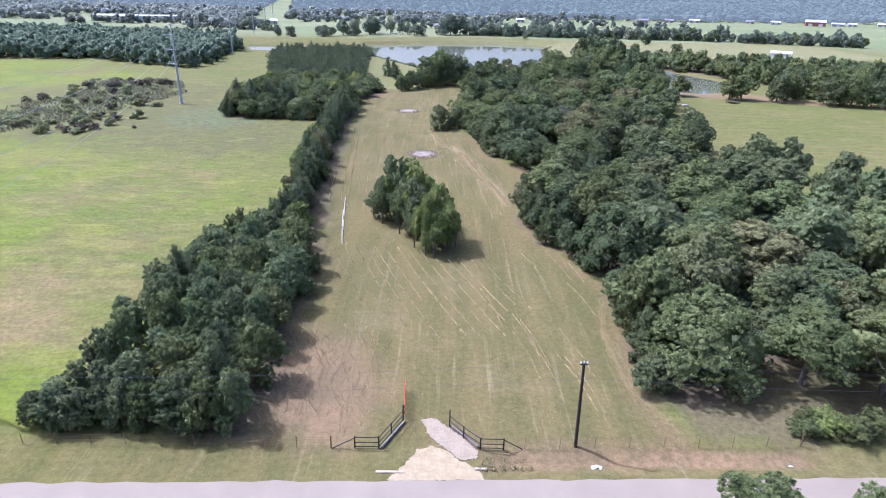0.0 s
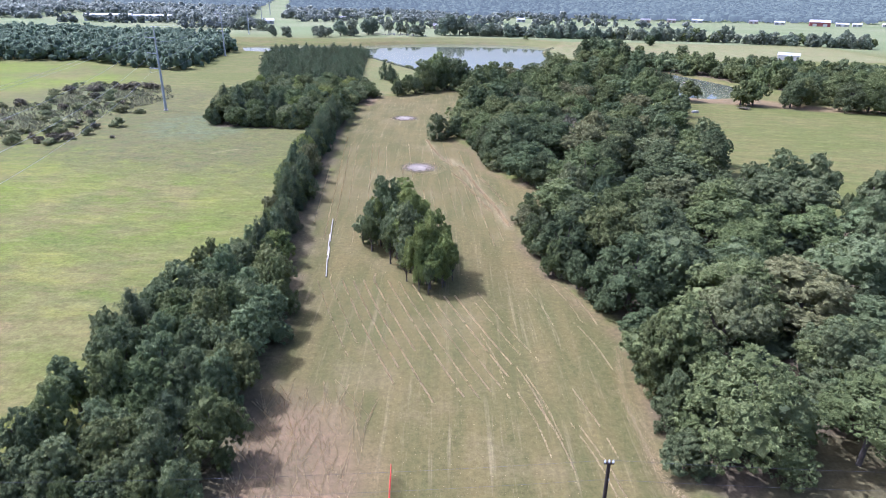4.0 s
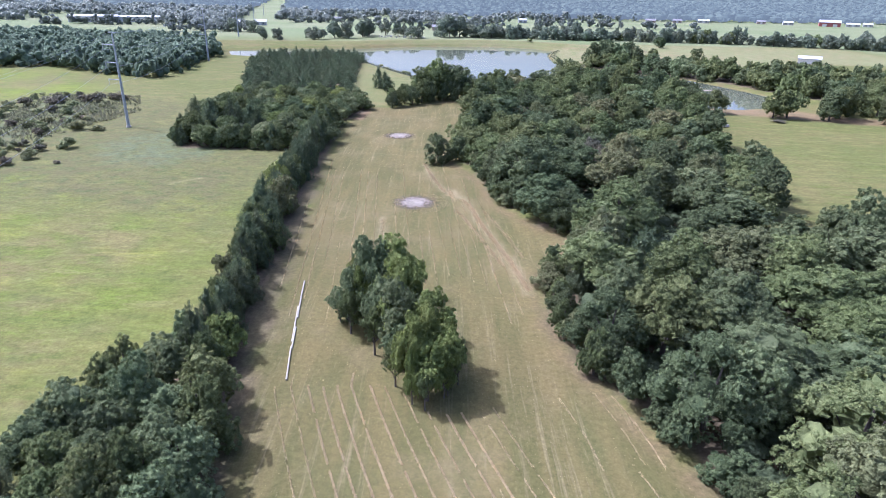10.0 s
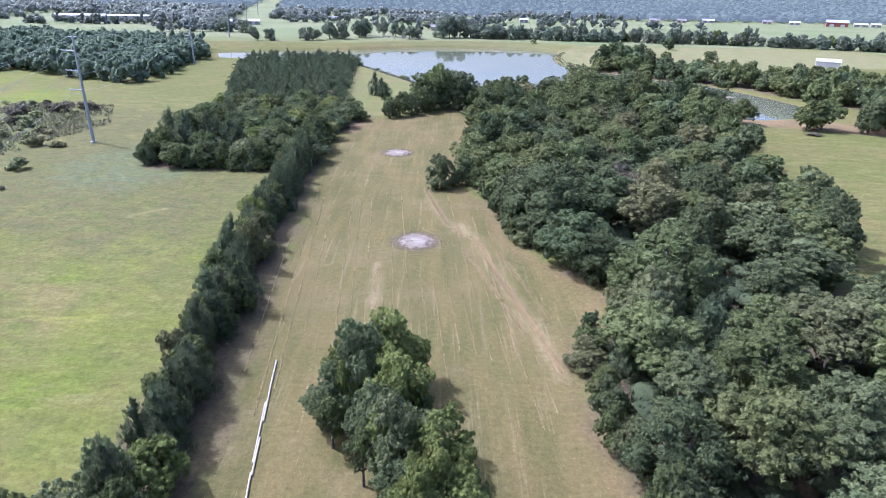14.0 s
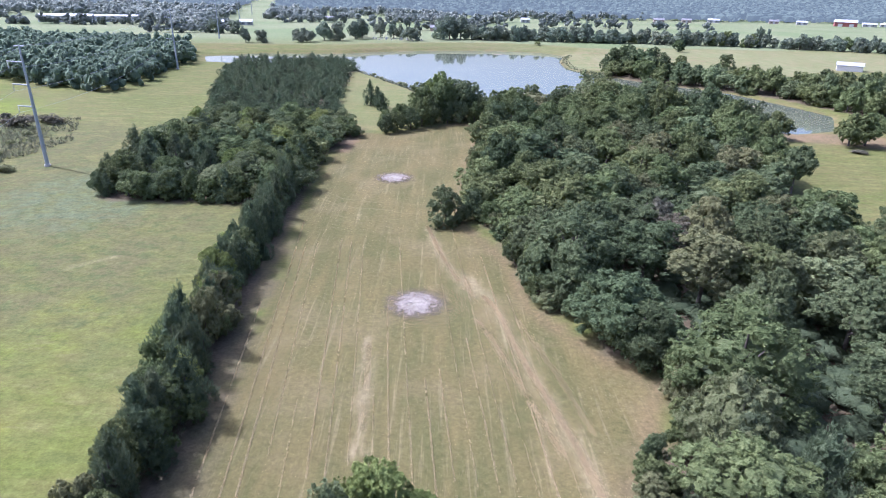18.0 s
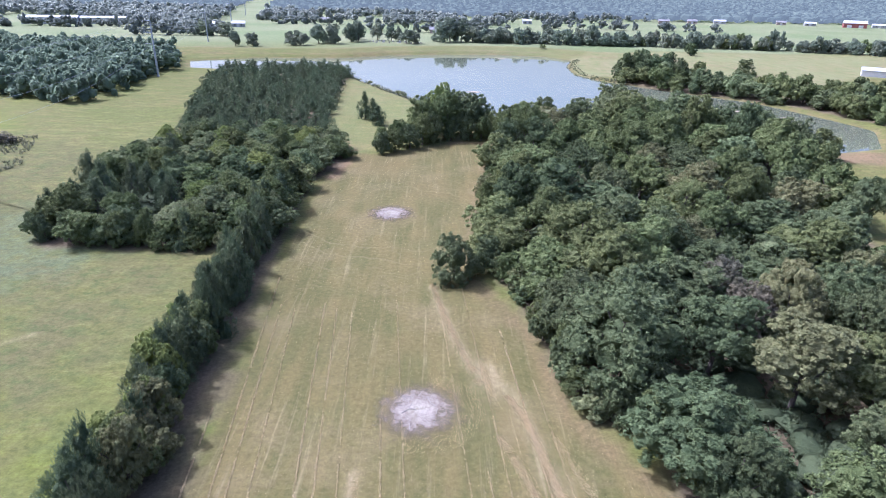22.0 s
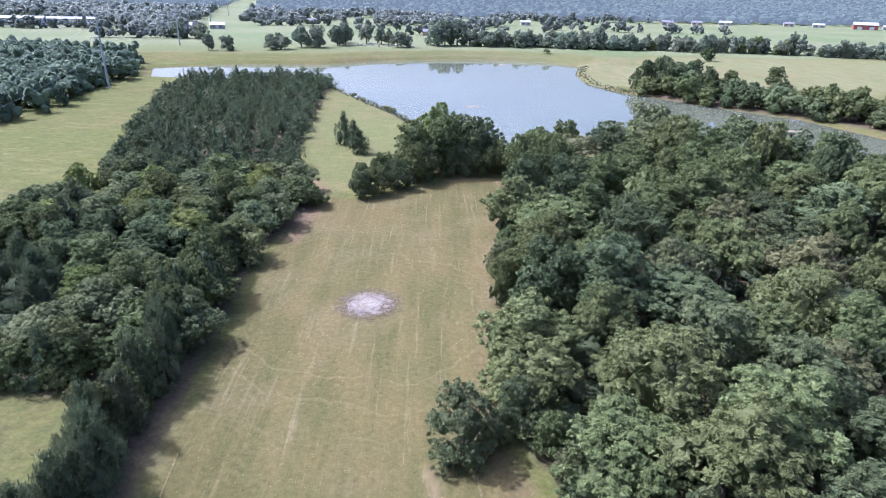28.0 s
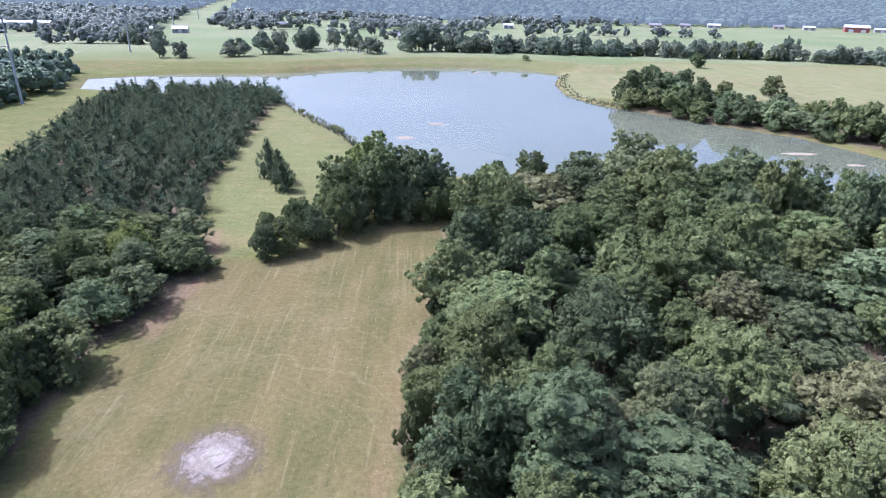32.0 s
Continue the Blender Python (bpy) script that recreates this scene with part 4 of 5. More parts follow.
def off_line(x, y):
    """Distance from the cleared strip under the power line."""
    return abs(x + 85.3 + 0.2106 * (y - 213.9)) * 0.978


def build_distance():
    rng = np.random.default_rng(51)
    pts = [(x, y, 0, rng.uniform(4.0, 6.0), rng.uniform(9.0, 12.0)) for x, y in scatter(LEFT_FOREST, 4.8, 52, margin=1.5) if x > -300 or y > 340]
    # this forest's leaf colours are raised to paint the haze in front of it
    forest("west_forest", pts, leaf("leaf_west_forest_hazed", (0.158, 0.192, 0.128), (0.192, 0.228, 0.150), (0.242, 0.280, 0.185), 0.6, 0.12, 2.0, speck=0.3, relief=0.3), rng, "dense dark green forest west of the pylons, paled by painted haze", "forest", 330, 0.135, 6, 14, inner=0.7)
    far = []
    for x, y in scatter([(-900, 560), (900, 560), (900, 900), (-900, 900)], 8.4, 53):
        if y > far_edge(np.array(x)) and abs(x) < 0.85 * y + 40 and off_line(x, y) > 20 and wobble(np.array(x * 0.40), np.array(y), 0.010, 1) + 0.4 * wobble(np.array(x * 0.6), np.array(y), 0.03, 4) < (0.22 if x < 60 else 0.62):
            far.append((x, y, ground_z(x, y), rng.uniform(4.6, 7.6), rng.uniform(8.5, 14.5)))
    forest("far_woods", far, HAZED_LEAF, rng, "far woods and hedges beyond the fields", "woods", 90, 0.22, 3, 6, inner=0.7)
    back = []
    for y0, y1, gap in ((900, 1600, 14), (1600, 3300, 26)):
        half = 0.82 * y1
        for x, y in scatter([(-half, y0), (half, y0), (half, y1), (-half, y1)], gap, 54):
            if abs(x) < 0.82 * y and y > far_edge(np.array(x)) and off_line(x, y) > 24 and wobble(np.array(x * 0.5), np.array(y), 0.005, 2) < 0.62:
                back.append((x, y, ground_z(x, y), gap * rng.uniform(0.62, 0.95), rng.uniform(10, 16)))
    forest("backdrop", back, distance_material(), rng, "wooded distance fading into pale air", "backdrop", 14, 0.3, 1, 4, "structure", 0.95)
    # loose trees and rows in the far fields
    loose = [(70, 790), (76, 793), (110, 806), (118, 808), (126, 812), (134, 812), (142, 815), (150, 818), (170, 830), (60, 760), (95, 700), (40, 720), (44, 724), (200, 838), (-150, 700), (-142, 702), (-134, 706), (-126, 706),
             (-118, 710), (-110, 712), (-102, 714), (-95, 716), (-60, 730), (-52, 735), (-44, 738), (-36, 742), (-28, 744), (10, 690), (16, 696), (24, 700), (30, 704), (-20, 640), (-12, 642)]
    row = [(-214 + 7 * k, 556 + 1.4 * k) for k in range(9)]
    row += [(-345 + 5.5 * k + rng.uniform(-2, 2), 606 + 1.1 * k + rng.uniform(-9, 9)) for k in range(30)]
    row += [(-60 + 9 * k + rng.uniform(-3, 3), 655 + rng.uniform(-8, 8)) for k in range(14) if k not in (4, 5, 9)]
    row += [(100 + 8 * k + rng.uniform(-3, 3), 730 + 0.25 * k + rng.uniform(-4, 4)) for k in range(22) if k % 7 < 5]
    forest("far_field_trees", [(x, y, 0, rng.uniform(4, 6.5), rng.uniform(7, 12)) for x, y in loose + row], HAZED_LEAF, rng, "scattered trees in the far green fields", "trees", 420, 0.12, 6, 16, inner=0.68)


build_distance()

# ---- materials of made things ----
BLACK = plain("black_pipe_paint", (0.02, 0.02, 0.022), 0.5, 0.2, 0.3, 8)
RED = plain("red_gate_paint", (0.55, 0.05, 0.03), 0.45, 0.0, 0.25, 6)
STEEL = plain("galvanised_steel", (0.42, 0.44, 0.46), 0.45, 0.7, 0.2, 2)
TOWER = plain("pale_steel", (0.40, 0.42, 0.43), 0.5, 0.3, 0.15, 1)
POLE = plain("creosoted_wood", (0.035, 0.027, 0.022), 0.85, 0.0, 0.4, 5)
CERAMIC = plain("white_porcelain", (0.75, 0.76, 0.78), 0.25, 0.0, 0.1, 9)
WHITE = plain("white_paint", (0.62, 0.60, 0.57), 0.5, 0.0, 0.12, 2)
STONE = plain("pale_limestone", (0.34, 0.285, 0.205), 0.9, 0.0, 0.3, 3)
CONCRETE = plain("weathered_concrete", (0.50, 0.46, 0.42), 0.9, 0.0, 0.25, 4)
CABLE = plain("bright_aluminium_cable", (0.36, 0.37, 0.38), 0.5, 0.3, 0.1, 2)
PVC = plain("weathered_plastic_pipe", (0.40, 0.36, 0.29), 0.5, 0.0, 0.15, 2)
WIRE = plain("dark_wire", (0.10, 0.10, 0.11), 0.5, 0.5, 0.1, 2)
RUST = plain("rusty_steel", (0.20, 0.13, 0.09), 0.8, 0.3, 0.4, 9)
BRICKRED = plain("red_barn_siding", (0.30, 0.10, 0.085), 0.6, 0.0, 0.2, 0.5)
ROOF = plain("pale_metal_roof", (0.46, 0.46, 0.46), 0.5, 0.2, 0.12, 0.4)
ROOFGREY = plain("grey_shingles", (0.22, 0.21, 0.21), 0.9, 0.0, 0.3, 0.6)
BRICKWALL = plain("tan_brick_wall", (0.38, 0.30, 0.24), 0.9, 0.0, 0.2, 0.8)
GLASS = plain("window_glass", (0.03, 0.035, 0.04), 0.1, 0.0, 0.1, 1, spec=0.6)


def ash_material():
    """Burnt ground: white ash in the middle, grey-mauve char towards a ragged rim."""
    m = Net("ash_bed", 0.95, 0.1)
    tc = m.tree.nodes.new("ShaderNodeTexCoord").outputs["Object"]
    d = m.node("ShaderNodeVectorMath", i0=tc)
    d.operation = "LENGTH"
    r = m.math("ADD", d.outputs["Value"], m.ramp(m.noise(0.75, 6, rough=0.75), 0.2, 0.8, -2.2, 1.9))
    patch = m.ramp(m.noise(1.1, 6, rough=0.8), 0.44, 0.64)
    c = m.mix(patch, (0.205, 0.176, 0.128), (0.44, 0.415, 0.335))
    c = m.mix(m.ramp(r, -0.2, 1.5), c, m.mix(m.ramp(m.noise(1.3, 6, rough=0.8), 0.38, 0.62), (0.150, 0.120, 0.092), (0.270, 0.232, 0.190)))
    c = m.mix(m.ramp(r, 1.9, 3.2), c, m.mix(m.ramp(m.noise(2.4, 5, rough=0.75), 0.4, 0.6), (0.135, 0.104, 0.068), (0.195, 0.155, 0.100)))
    m.color(c).bump(m.noise(6, 4), 0.5, 0.06)
    clear = m.tree.nodes.new("ShaderNodeBsdfTransparent")
    mx = m.node("ShaderNodeMixShader", Fac=m.math("MAXIMUM", m.ramp(r, 1.6, 4.6), m.ramp(d.outputs["Value"], 3.6, 5.6)))
    m.tree.links.new(m.bsdf.outputs[0], mx.inputs[1])
    m.tree.links.new(clear.outputs[0], mx.inputs[2])
    m.tree.links.new(mx.outputs[0], m.tree.nodes["Material Output"].inputs["Surface"])
    return m.mat


ASH = ash_material()


def ash_patch(x, y, r):
    rng = np.random.default_rng(int(x * 7 + y))
    bm = bmesh.new()
    ob = thing("ash_patch", "white ash and char of a burnt brush pile", "ash patch", x, y, 0)
    rings = []
    for k in range(1, 13):
        ring = []
        for j in range(40):
            a = 6.283 * j / 40
            rr = r * k / 12 * (1 + (0.10 * math.sin(3 * a + x) + 0.07 * math.sin(5 * a)) * k / 12)
            px, py = rr * math.cos(a), rr * math.sin(a) * 1.05
            zz = ground_z(x + px, y + py) + (0.10 * (1 - k / 12) + 0.035 * rng.random() + 0.01 if k < 12 else -0.03)
            ring.append(bm.verts.new((px, py, zz)))
        rings.append(ring)
    c = bm.verts.new((0, 0, ground_z(x, y) + 0.12))
    for j in range(40):
        bm.faces.new((c, rings[0][j], rings[0][(j + 1) % 40]))
        for a, b in zip(rings, rings[1:]):
            bm.faces.new((a[j], b[j], b[(j + 1) % 40], a[(j + 1) % 40]))
    part("ash_bed", bm, ASH, ob)
    for k in range(14):
        a, d = rng.uniform(0, 6.28), r * 0.46 * math.sqrt(rng.random())
        px, py = d * math.cos(a), d * math.sin(a)
        t = rng.uniform(0, 3.14)
        l = rng.uniform(0.15, 0.55)
        z = ground_z(x + px, y + py) + 0.12
        part("charred_stick", tube(bmesh.new(), (px - l * math.cos(t), py - l * math.sin(t), z), (px + l * math.cos(t), py + l * math.sin(t), z + 0.08), 0.04, 0.02, 5), DEADWOOD, ob, "pale burnt stick lying in the ash" if k == 0 else "")


ash_patch(-3.6, 155.6, 6.2)
ash_patch(-10.3, 210.9, 6.2)


# ---- straw lying in lines on the mown field ----
def straw(name, lines, per_m, wide, size, seed, label):
    """Loose straw strewn along lines of points."""
    rng = np.random.default_rng(seed)
    ps = []
    for line, dens in lines:
        for a, b in zip(line, line[1:]):
            a, b = np.array(a, float), np.array(b, float)
            ln = np.linalg.norm(b - a)
            n = int(ln * per_m * dens)
            t = rng.random((n, 1))
            gap = np.sin(t[:, 0] * ln * 1.3 + a[0] * 5) + np.sin(t[:, 0] * ln * 0.47 + a[1]) > -1.55
            ps.append((a + (b - a) * t + rng.normal(0, wide, (n, 2)))[gap])
    p = np.concatenate(ps)
    n = len(p)
    z = height(p[:, 0], p[:, 1]) + rng.uniform(0.02, 0.10, n)
    c = np.column_stack([p, z])
    ang = rng.uniform(0, 6.283, n)
    s = size * rng.uniform(0.5, 1.5, (n, 1))
    d = np.column_stack([np.cos(ang), np.sin(ang), rng.normal(0, 0.12, n)]) * s
    e = np.column_stack([-np.sin(ang), np.cos(ang), rng.normal(0, 0.15, n)]) * s * 0.28
    v = np.stack([c - d, c + e * 0.7 + (0, 0, 0.02), c + d, c - e], 1).reshape(-1, 3)
    f = np.arange(n * 4).reshape(-1, 4)
    tagged(new(name, tri_mesh(name, v, f, STRAW)), label, "straw", kind="stuff")


def curve(pts, n=14):
    """A smooth line through a few points."""
    out = []
    for i in range(len(pts) - 1):
        p0, p1, p2, p3 = (Vector(pts[max(0, min(len(pts) - 1, i + k))]) for k in (-1, 0, 1, 2))
        for t in np.linspace(0, 1, n, endpoint=False):
            out.append(tuple(0.5 * (2 * p1 + (p2 - p0) * t + (2 * p0 - 5 * p1 + 4 * p2 - p3) * t * t + (3 * p1 - p0 - 3 * p2 + p3) * t ** 3)))
    return out + [tuple(pts[-1])]


def build_straw():
    rng = np.random.default_rng(61)
    rows = []
    # curved rows south of the lone trees
    for k in range(14):
        x = -15.5 + 1.62 * k + rng.uniform(-0.2, 0.2)
        top = 101 - 0.15 * k - (4 if k > 8 else 0) - rng.uniform(0, 3)
        low = rng.uniform(70, 80)
        line = [(x + 0.34 * max(0, 98 - y) + 0.0016 * (98 - y) ** 2, y) for y in np.arange(top, low, -2.0)]
        rows.append((curve(line, 5), rng.uniform(0.6, 1.4) if 1 < k < 12 else 0.35))
    # long rows up the field
    for k in range(19):
        x = -20 + 1.75 * k + rng.uniform(-0.3, 0.3)
        y0, y1 = rng.uniform(106, 128), rng.uniform(140, 190)
        rows.append((curve([(x + 0.02 * (y - 120) * (k - 9) * 0.06 - 0.085 * (y - 120), y) for y in np.arange(y0, y1, 6.0)], 8), rng.uniform(0.10, 0.45)))
    for k in range(12):
        x, y = rng.uniform(6, 19), rng.uniform(68, 100)
        rows.append((curve([(x, y), (x + 1.4, y - 5), (x + 2.2, y - 10)]), rng.uniform(0.2, 0.6)))
    straw("straw_rows", rows, 230, 0.055, 0.046, 62, "thin lines of pale cut straw on the mown field")
    band = [(curve([(-2.6, 183), (-1.1, 175), (1.0, 166), (2.6, 160)]), 0.5), (curve([(5.2, 158), (6.8, 154), (8.8, 143), (11.8, 130), (13.4, 120)]), 1.0), (curve([(4.0, 152), (6.0, 146), (8.0, 138), (10.6, 128)]), 0.5),
            (curve([(-8.8, 146), (-8.2, 139), (-7.8, 131)]), 0.2), (curve([(9.2, 152), (12.0, 141), (14.0, 131)]), 0.25), (curve([(23.2, 57), (21.0, 62), (20.6, 72), (22.4, 82)]), 0.2)]
    straw("straw_band", band, 680, 0.26, 0.044, 63, "broad pale swath of cut straw along the field")
    ring = [([(-3.6 + r * math.cos(a), 155.6 + r * math.sin(a)) for a in np.linspace(-2.4 + r * 0.1, 1.4, 20)], 0.6) for r in (4.4, 5.2, 6.0)]
    ring += [([(3.0, 164), (3.8, 158)], 2.0), ([(1.6, 166), (4.4, 156)], 1.0)]
    straw("straw_rings", ring, 90, 0.25, 0.045, 64, "curved lines of straw round the ash patches")
    brush = []
    for k in range(190):
        x, y, a = rng.uniform(-15.5, -5), rng.uniform(54, 71), rng.uniform(1.3, 2.4)
        if (x + 5) / 10 + (y - 54) / 18 > 0.95:
            continue
        l = rng.uniform(1.2, 5.0)
        brush.append(([(x, y), (x + l * math.cos(a), y + l * math.sin(a))], rng.uniform(0.4, 1.1)))
    straw("cut_brush", brush, 110, 0.035, 0.034, 65, "raked stalks of cut brush on bare soil")
    p = scatter(FIELD, 0.85, 66, margin=0.5)
    straw("loose_straw", [([q, (q[0] + rng.uniform(-0.3, 0.3), q[1] + 0.5)], 1.0) for q in p if rng.random() < 0.6], 5.0, 0.30, 0.035, 67, "loose straw strewn over the stubble")


build_straw()


# ---- grass and weeds ----
def tufts(name, pts, size, mat, seed, label):
    rng = np.random.default_rng(seed)
    p = np.array(pts)
    n, k = len(p), 7
    base = np.repeat(np.column_stack([p, height(p[:, 0], p[:, 1])]), k, 0)
    s = np.repeat(size * rng.uniform(0.5, 1.5, n), k)[:, None]
    a = rng.uniform(0, 6.283, n * k)
    side = np.column_stack([-np.sin(a), np.cos(a), np.zeros(n * k)]) * s * 0.16
    out = np.column_stack([np.cos(a), np.sin(a), np.zeros(n * k)]) * s
    b = base + out * 0.15
    v = np.stack([b - side, b + side, b + out * 0.55 + (0, 0, 1) * s * rng.uniform(0.5, 1.0, (n * k, 1))], 1).reshape(-1, 3)
    tagged(new(name, tri_mesh(name, v, np.arange(n * k * 3).reshape(-1, 3), mat)), label, "grass", kind="stuff")


GRASS = leaf("grass_blades", (0.15, 0.165, 0.070), (0.20, 0.20, 0.09), (0.27, 0.26, 0.13), 0.35, 0.1, 2.0)
WEED = leaf("weeds", (0.14, 0.155, 0.085), (0.185, 0.195, 0.11), (0.25, 0.25, 0.15), 0.35, 0.1, 2.0)
tufts("shore_weeds", [(x + d + 1.2 * math.sin(7.3 * y + 3 * d), y + d * 0.4 + 1.2 * math.sin(5.1 * x + 9 * d)) for x, y in curve([(-47, 393), (-41, 386), (-25, 356), (-13, 336), (-7, 324)], 60) for d in (-1.6, 0.9) if math.sin(x * 3.1) + math.sin(y * 1.7 + d) > -0.3], 0.9, WEED, 78, "green weeds on the pond's bank")
tufts("east_shore_weeds", [(x + d + 1.3 * math.sin(7.3 * y + 3 * d), y + 1.2 * math.sin(5.1 * x + 9 * d)) for x, y in curve([(75, 467), (67, 440), (64.5, 412), (70, 394), (77, 386)], 50) for d in (0.3, 1.6, 2.6) if math.sin(x * 2.3 + d) + math.sin(y * 1.1) > 0], 0.7, WEED, 79, "green reeds on the pond's east bank")
_w = np.random.default_rng(77)
THICKET = [(-141, 158), (-126, 150), (-108, 176), (-98, 205), (-92, 235), (-104, 262), (-134, 262), (-128, 230), (-136, 195)]
tufts("thicket_weeds", [p for p in scatter(THICKET, 0.75, 76) if wobble(np.array(p[0]), np.array(p[1]), 0.16) + 0.7 * _w.random() > 0.1], 0.75, WEED, 77, "tall grey-green weeds between the thicket's bushes")
tufts("apron_weeds", [(x, y) for x, y in scatter([(4.6, 50.2), (9.5, 50.8), (9.0, 52.2), (5.2, 52.0)], 0.3, 73)], 0.28, GRASS, 72, "green weeds beside the culvert")
for x, y, h, r in ((-45, 391, 3.6, 1.8), (-47, 395, 4.6, 2.2), (-43.5, 387, 2.6, 1.4), (-30, 363, 2.2, 1.3), (-26, 357, 1.8, 1.2), (-17, 341, 2.4, 1.6), (-15, 338, 2.6, 1.7)):
    tree(x, y, h, r, "scrub", group="bushes on the pond's bank", level="mid", label="green bush on the pond's grassy bank")
for x, y, h, r in ((62, 501, 3.2, 2.6),):
    tree(x, y, h, r, "mid", form="bush", level="mid", label="round bush on the crest of the dam")
for x, y, h, r, kind in ((35.2, 55.6, 2.4, 1.7, "mid"), (37.6, 56.2, 3.2, 1.9, "bright"), (39.8, 55.4, 2.8, 2.0, "mid"), (42.5, 56.4, 3.4, 2.2, "mid"), (36.4, 57.6, 2.2, 1.4, "mid")):
    tree(x, y, h, r, kind, form="bush", group="bushes at the fence", label="leafy green bush at the roadside fence")
for x, y, h, r in ((25.0, 42.8, 7.2, 4.2), (35.0, 43.0, 7.0, 3.6)):
    tree(x, y, h, r, "mid", group="young trees at the road", label="young green tree on the road's near verge", clear=0.6)


# ---- the entrance ----
def wing_fence(pts, brace_end, label):
    ob = thing("pipe_fence", label, "fence", group="pipe fences at the entrance")
    tops = []
    for k, (x, y) in enumerate(pts):
        h = 1.75 if k == 0 else 1.25
        z = ground_z(x, y)
        p = part("post", tube(bmesh.new(), (x, y, z - 0.2), (x, y, z + h), 0.065, n=10), BLACK, ob)
        cap = bmesh.new()
        bmesh.ops.create_uvsphere(cap, u_segments=8, v_segments=5, radius=0.075, matrix=Matrix.Translation((x, y, z + h)))
        part("cap", cap, BLACK, p)
        tops.append(Vector((x, y, z)))
    for a, b in zip(tops, tops[1:]):
        for zz in (1.18, 0.62, 0.18):
            part("rail", tube(bmesh.new(), a + Vector((0, 0, zz)), b + Vector((0, 0, zz)), 0.04, n=8), BLACK, ob)
    e = Vector((*brace_end, ground_z(*brace_end)))
    part("brace", tube(bmesh.new(), tops[-1] + Vector((0, 0, 1.1)), e + Vector((0, 0, 0.03)), 0.045, n=8), BLACK, ob)
    return ob


wing_fence([(-2.1, 56.5), (-3.05, 54.6), (-4.0, 52.8), (-6.1, 52.75)], (-8.0, 52.7), "black welded pipe fence flanking the entrance drive")
wing_fence([(2.25, 55.9), (3.5, 54.4), (4.95, 52.95), (7.0, 53.0)], (8.7, 53.1), "black welded pipe fence flanking the entrance drive")


def kerb_board(a, b):
    ob = thing("retaining_board", "weathered timber board at the fence's foot", "board", group="boards under the pipe fences")
    bm = bmesh.new()
    l = math.hypot(b[0] - a[0], b[1] - a[1])
    box(bm, 0, -0.09, -0.05, l, 0.09, 0.24, 0.02)
    part("plank", bm, plain("grey_timber", (0.20, 0.17, 0.14), 0.9, 0.0, 0.3, 5), ob)
    ob.matrix_world = pose(a[0], a[1], ground_z(*a), 0, 0, math.degrees(math.atan2(b[1] - a[1], b[0] - a[0])))


kerb_board((-3.75, 52.75), (-1.95, 56.3))
kerb_board((2.45, 55.75), (4.75, 53.1))


def swing_gate():
    ob = thing("pipe_gate", "open red tubular steel farm gate", "gate", -2.0, 56.75, ground_z(-2, 56.7), 92)
    for name, a, b in (("upright", (0.1, 0, 0.15), (0.1, 0, 1.55)), ("upright", (4.2, 0, 0.15), (4.2, 0, 1.35)), ("upright", (2.1, 0, 0.15), (2.1, 0, 1.35))):
        part(name, tube(bmesh.new(), a, b, 0.035, n=8), RED, ob)
    for k in range(6):
        z = 0.17 + k * 0.235
        part("bar", tube(bmesh.new(), (0.1, 0, z), (4.2, 0, z), 0.028, n=8), RED, ob)
    for z in (0.4, 1.2):
        part("hinge", box(bmesh.new(), -0.06, -0.03, z - 0.04, 0.1, 0.03, z + 0.04), STEEL, ob)


swing_gate()


def stones(name, pts, size, mat, seed, label, category):
    rng = np.random.default_rng(seed)
    v, f = ICO[1]
    vs, fs = [], []
    for k, (x, y, z) in enumerate(pts):
        s = size * rng.uniform(0.5, 1.5)
        vs.append(v * rng.uniform(0.7, 1.2, (len(v), 1)) * (s, s * rng.uniform(0.7, 1.2), s * 0.6) + (x, y, z + s * 0.2))
        fs.append(f + 12 * k)
    tagged(new(name, tri_mesh(name, np.concatenate(vs), np.concatenate(fs), mat)), label, category, kind="stuff")


DRIVE = [(-0.4, 56.7), (0.9, 57.0), (2.2, 55.7), (4.8, 52.7), (4.6, 51.7), (3.2, 51.5), (1.5, 53.2), (0.4, 54.6)]
APRON = [(-3.0, 49.0), (5.2, 49.25), (4.2, 50.6), (3.0, 51.6), (2.0, 52.6), (0.6, 53.2), (-0.6, 52.6), (-1.4, 51.2)]


def pad_sheet(name, poly, mat, lift, label):
    """A thin bed of stone or dust with a ragged edge."""
    rng = np.random.default_rng(len(name))
    bm = bmesh.new()
    rim = []
    for a, b in zip(poly, poly[1:] + poly[:1]):
        n = max(2, round(math.dist(a, b) / 0.16))
        for k in range(n):
            x, y = a[0] + (b[0] - a[0]) * k / n, a[1] + (b[1] - a[1]) * k / n
            rim.append((x + rng.normal(0, 0.10), y + rng.normal(0, 0.08)))
    vs = [bm.verts.new((x, y, max(ground_z(x, y), -0.03) + lift)) for x, y in rim]
    low = [bm.verts.new((x, y, -0.3)) for x, y in rim]
    bm.faces.new(vs)
    for k in range(len(vs)):
        bm.faces.new((vs[k], low[k], low[(k + 1) % len(vs)], vs[(k + 1) % len(vs)]))
    bmesh.ops.triangulate(bm, faces=[f for f in bm.faces if len(f.verts) > 4])
    bmesh.ops.recalc_face_normals(bm, faces=bm.faces[:])
    me = bpy.data.meshes.new(name)
    bm.to_mesh(me)
    bm.free()
    me.materials.append(mat)
    tagged(new(name, me), label, "drive", kind="structure")


def dust_material(name, a, b):
    m = Net(name, 0.95, 0.1)
    m.color(m.mix(m.ramp(m.noise(1.2, 5, rough=0.7), 0.35, 0.65), a, b)).bump(m.noise(9, 4), 0.5, 0.04)
    return m.mat


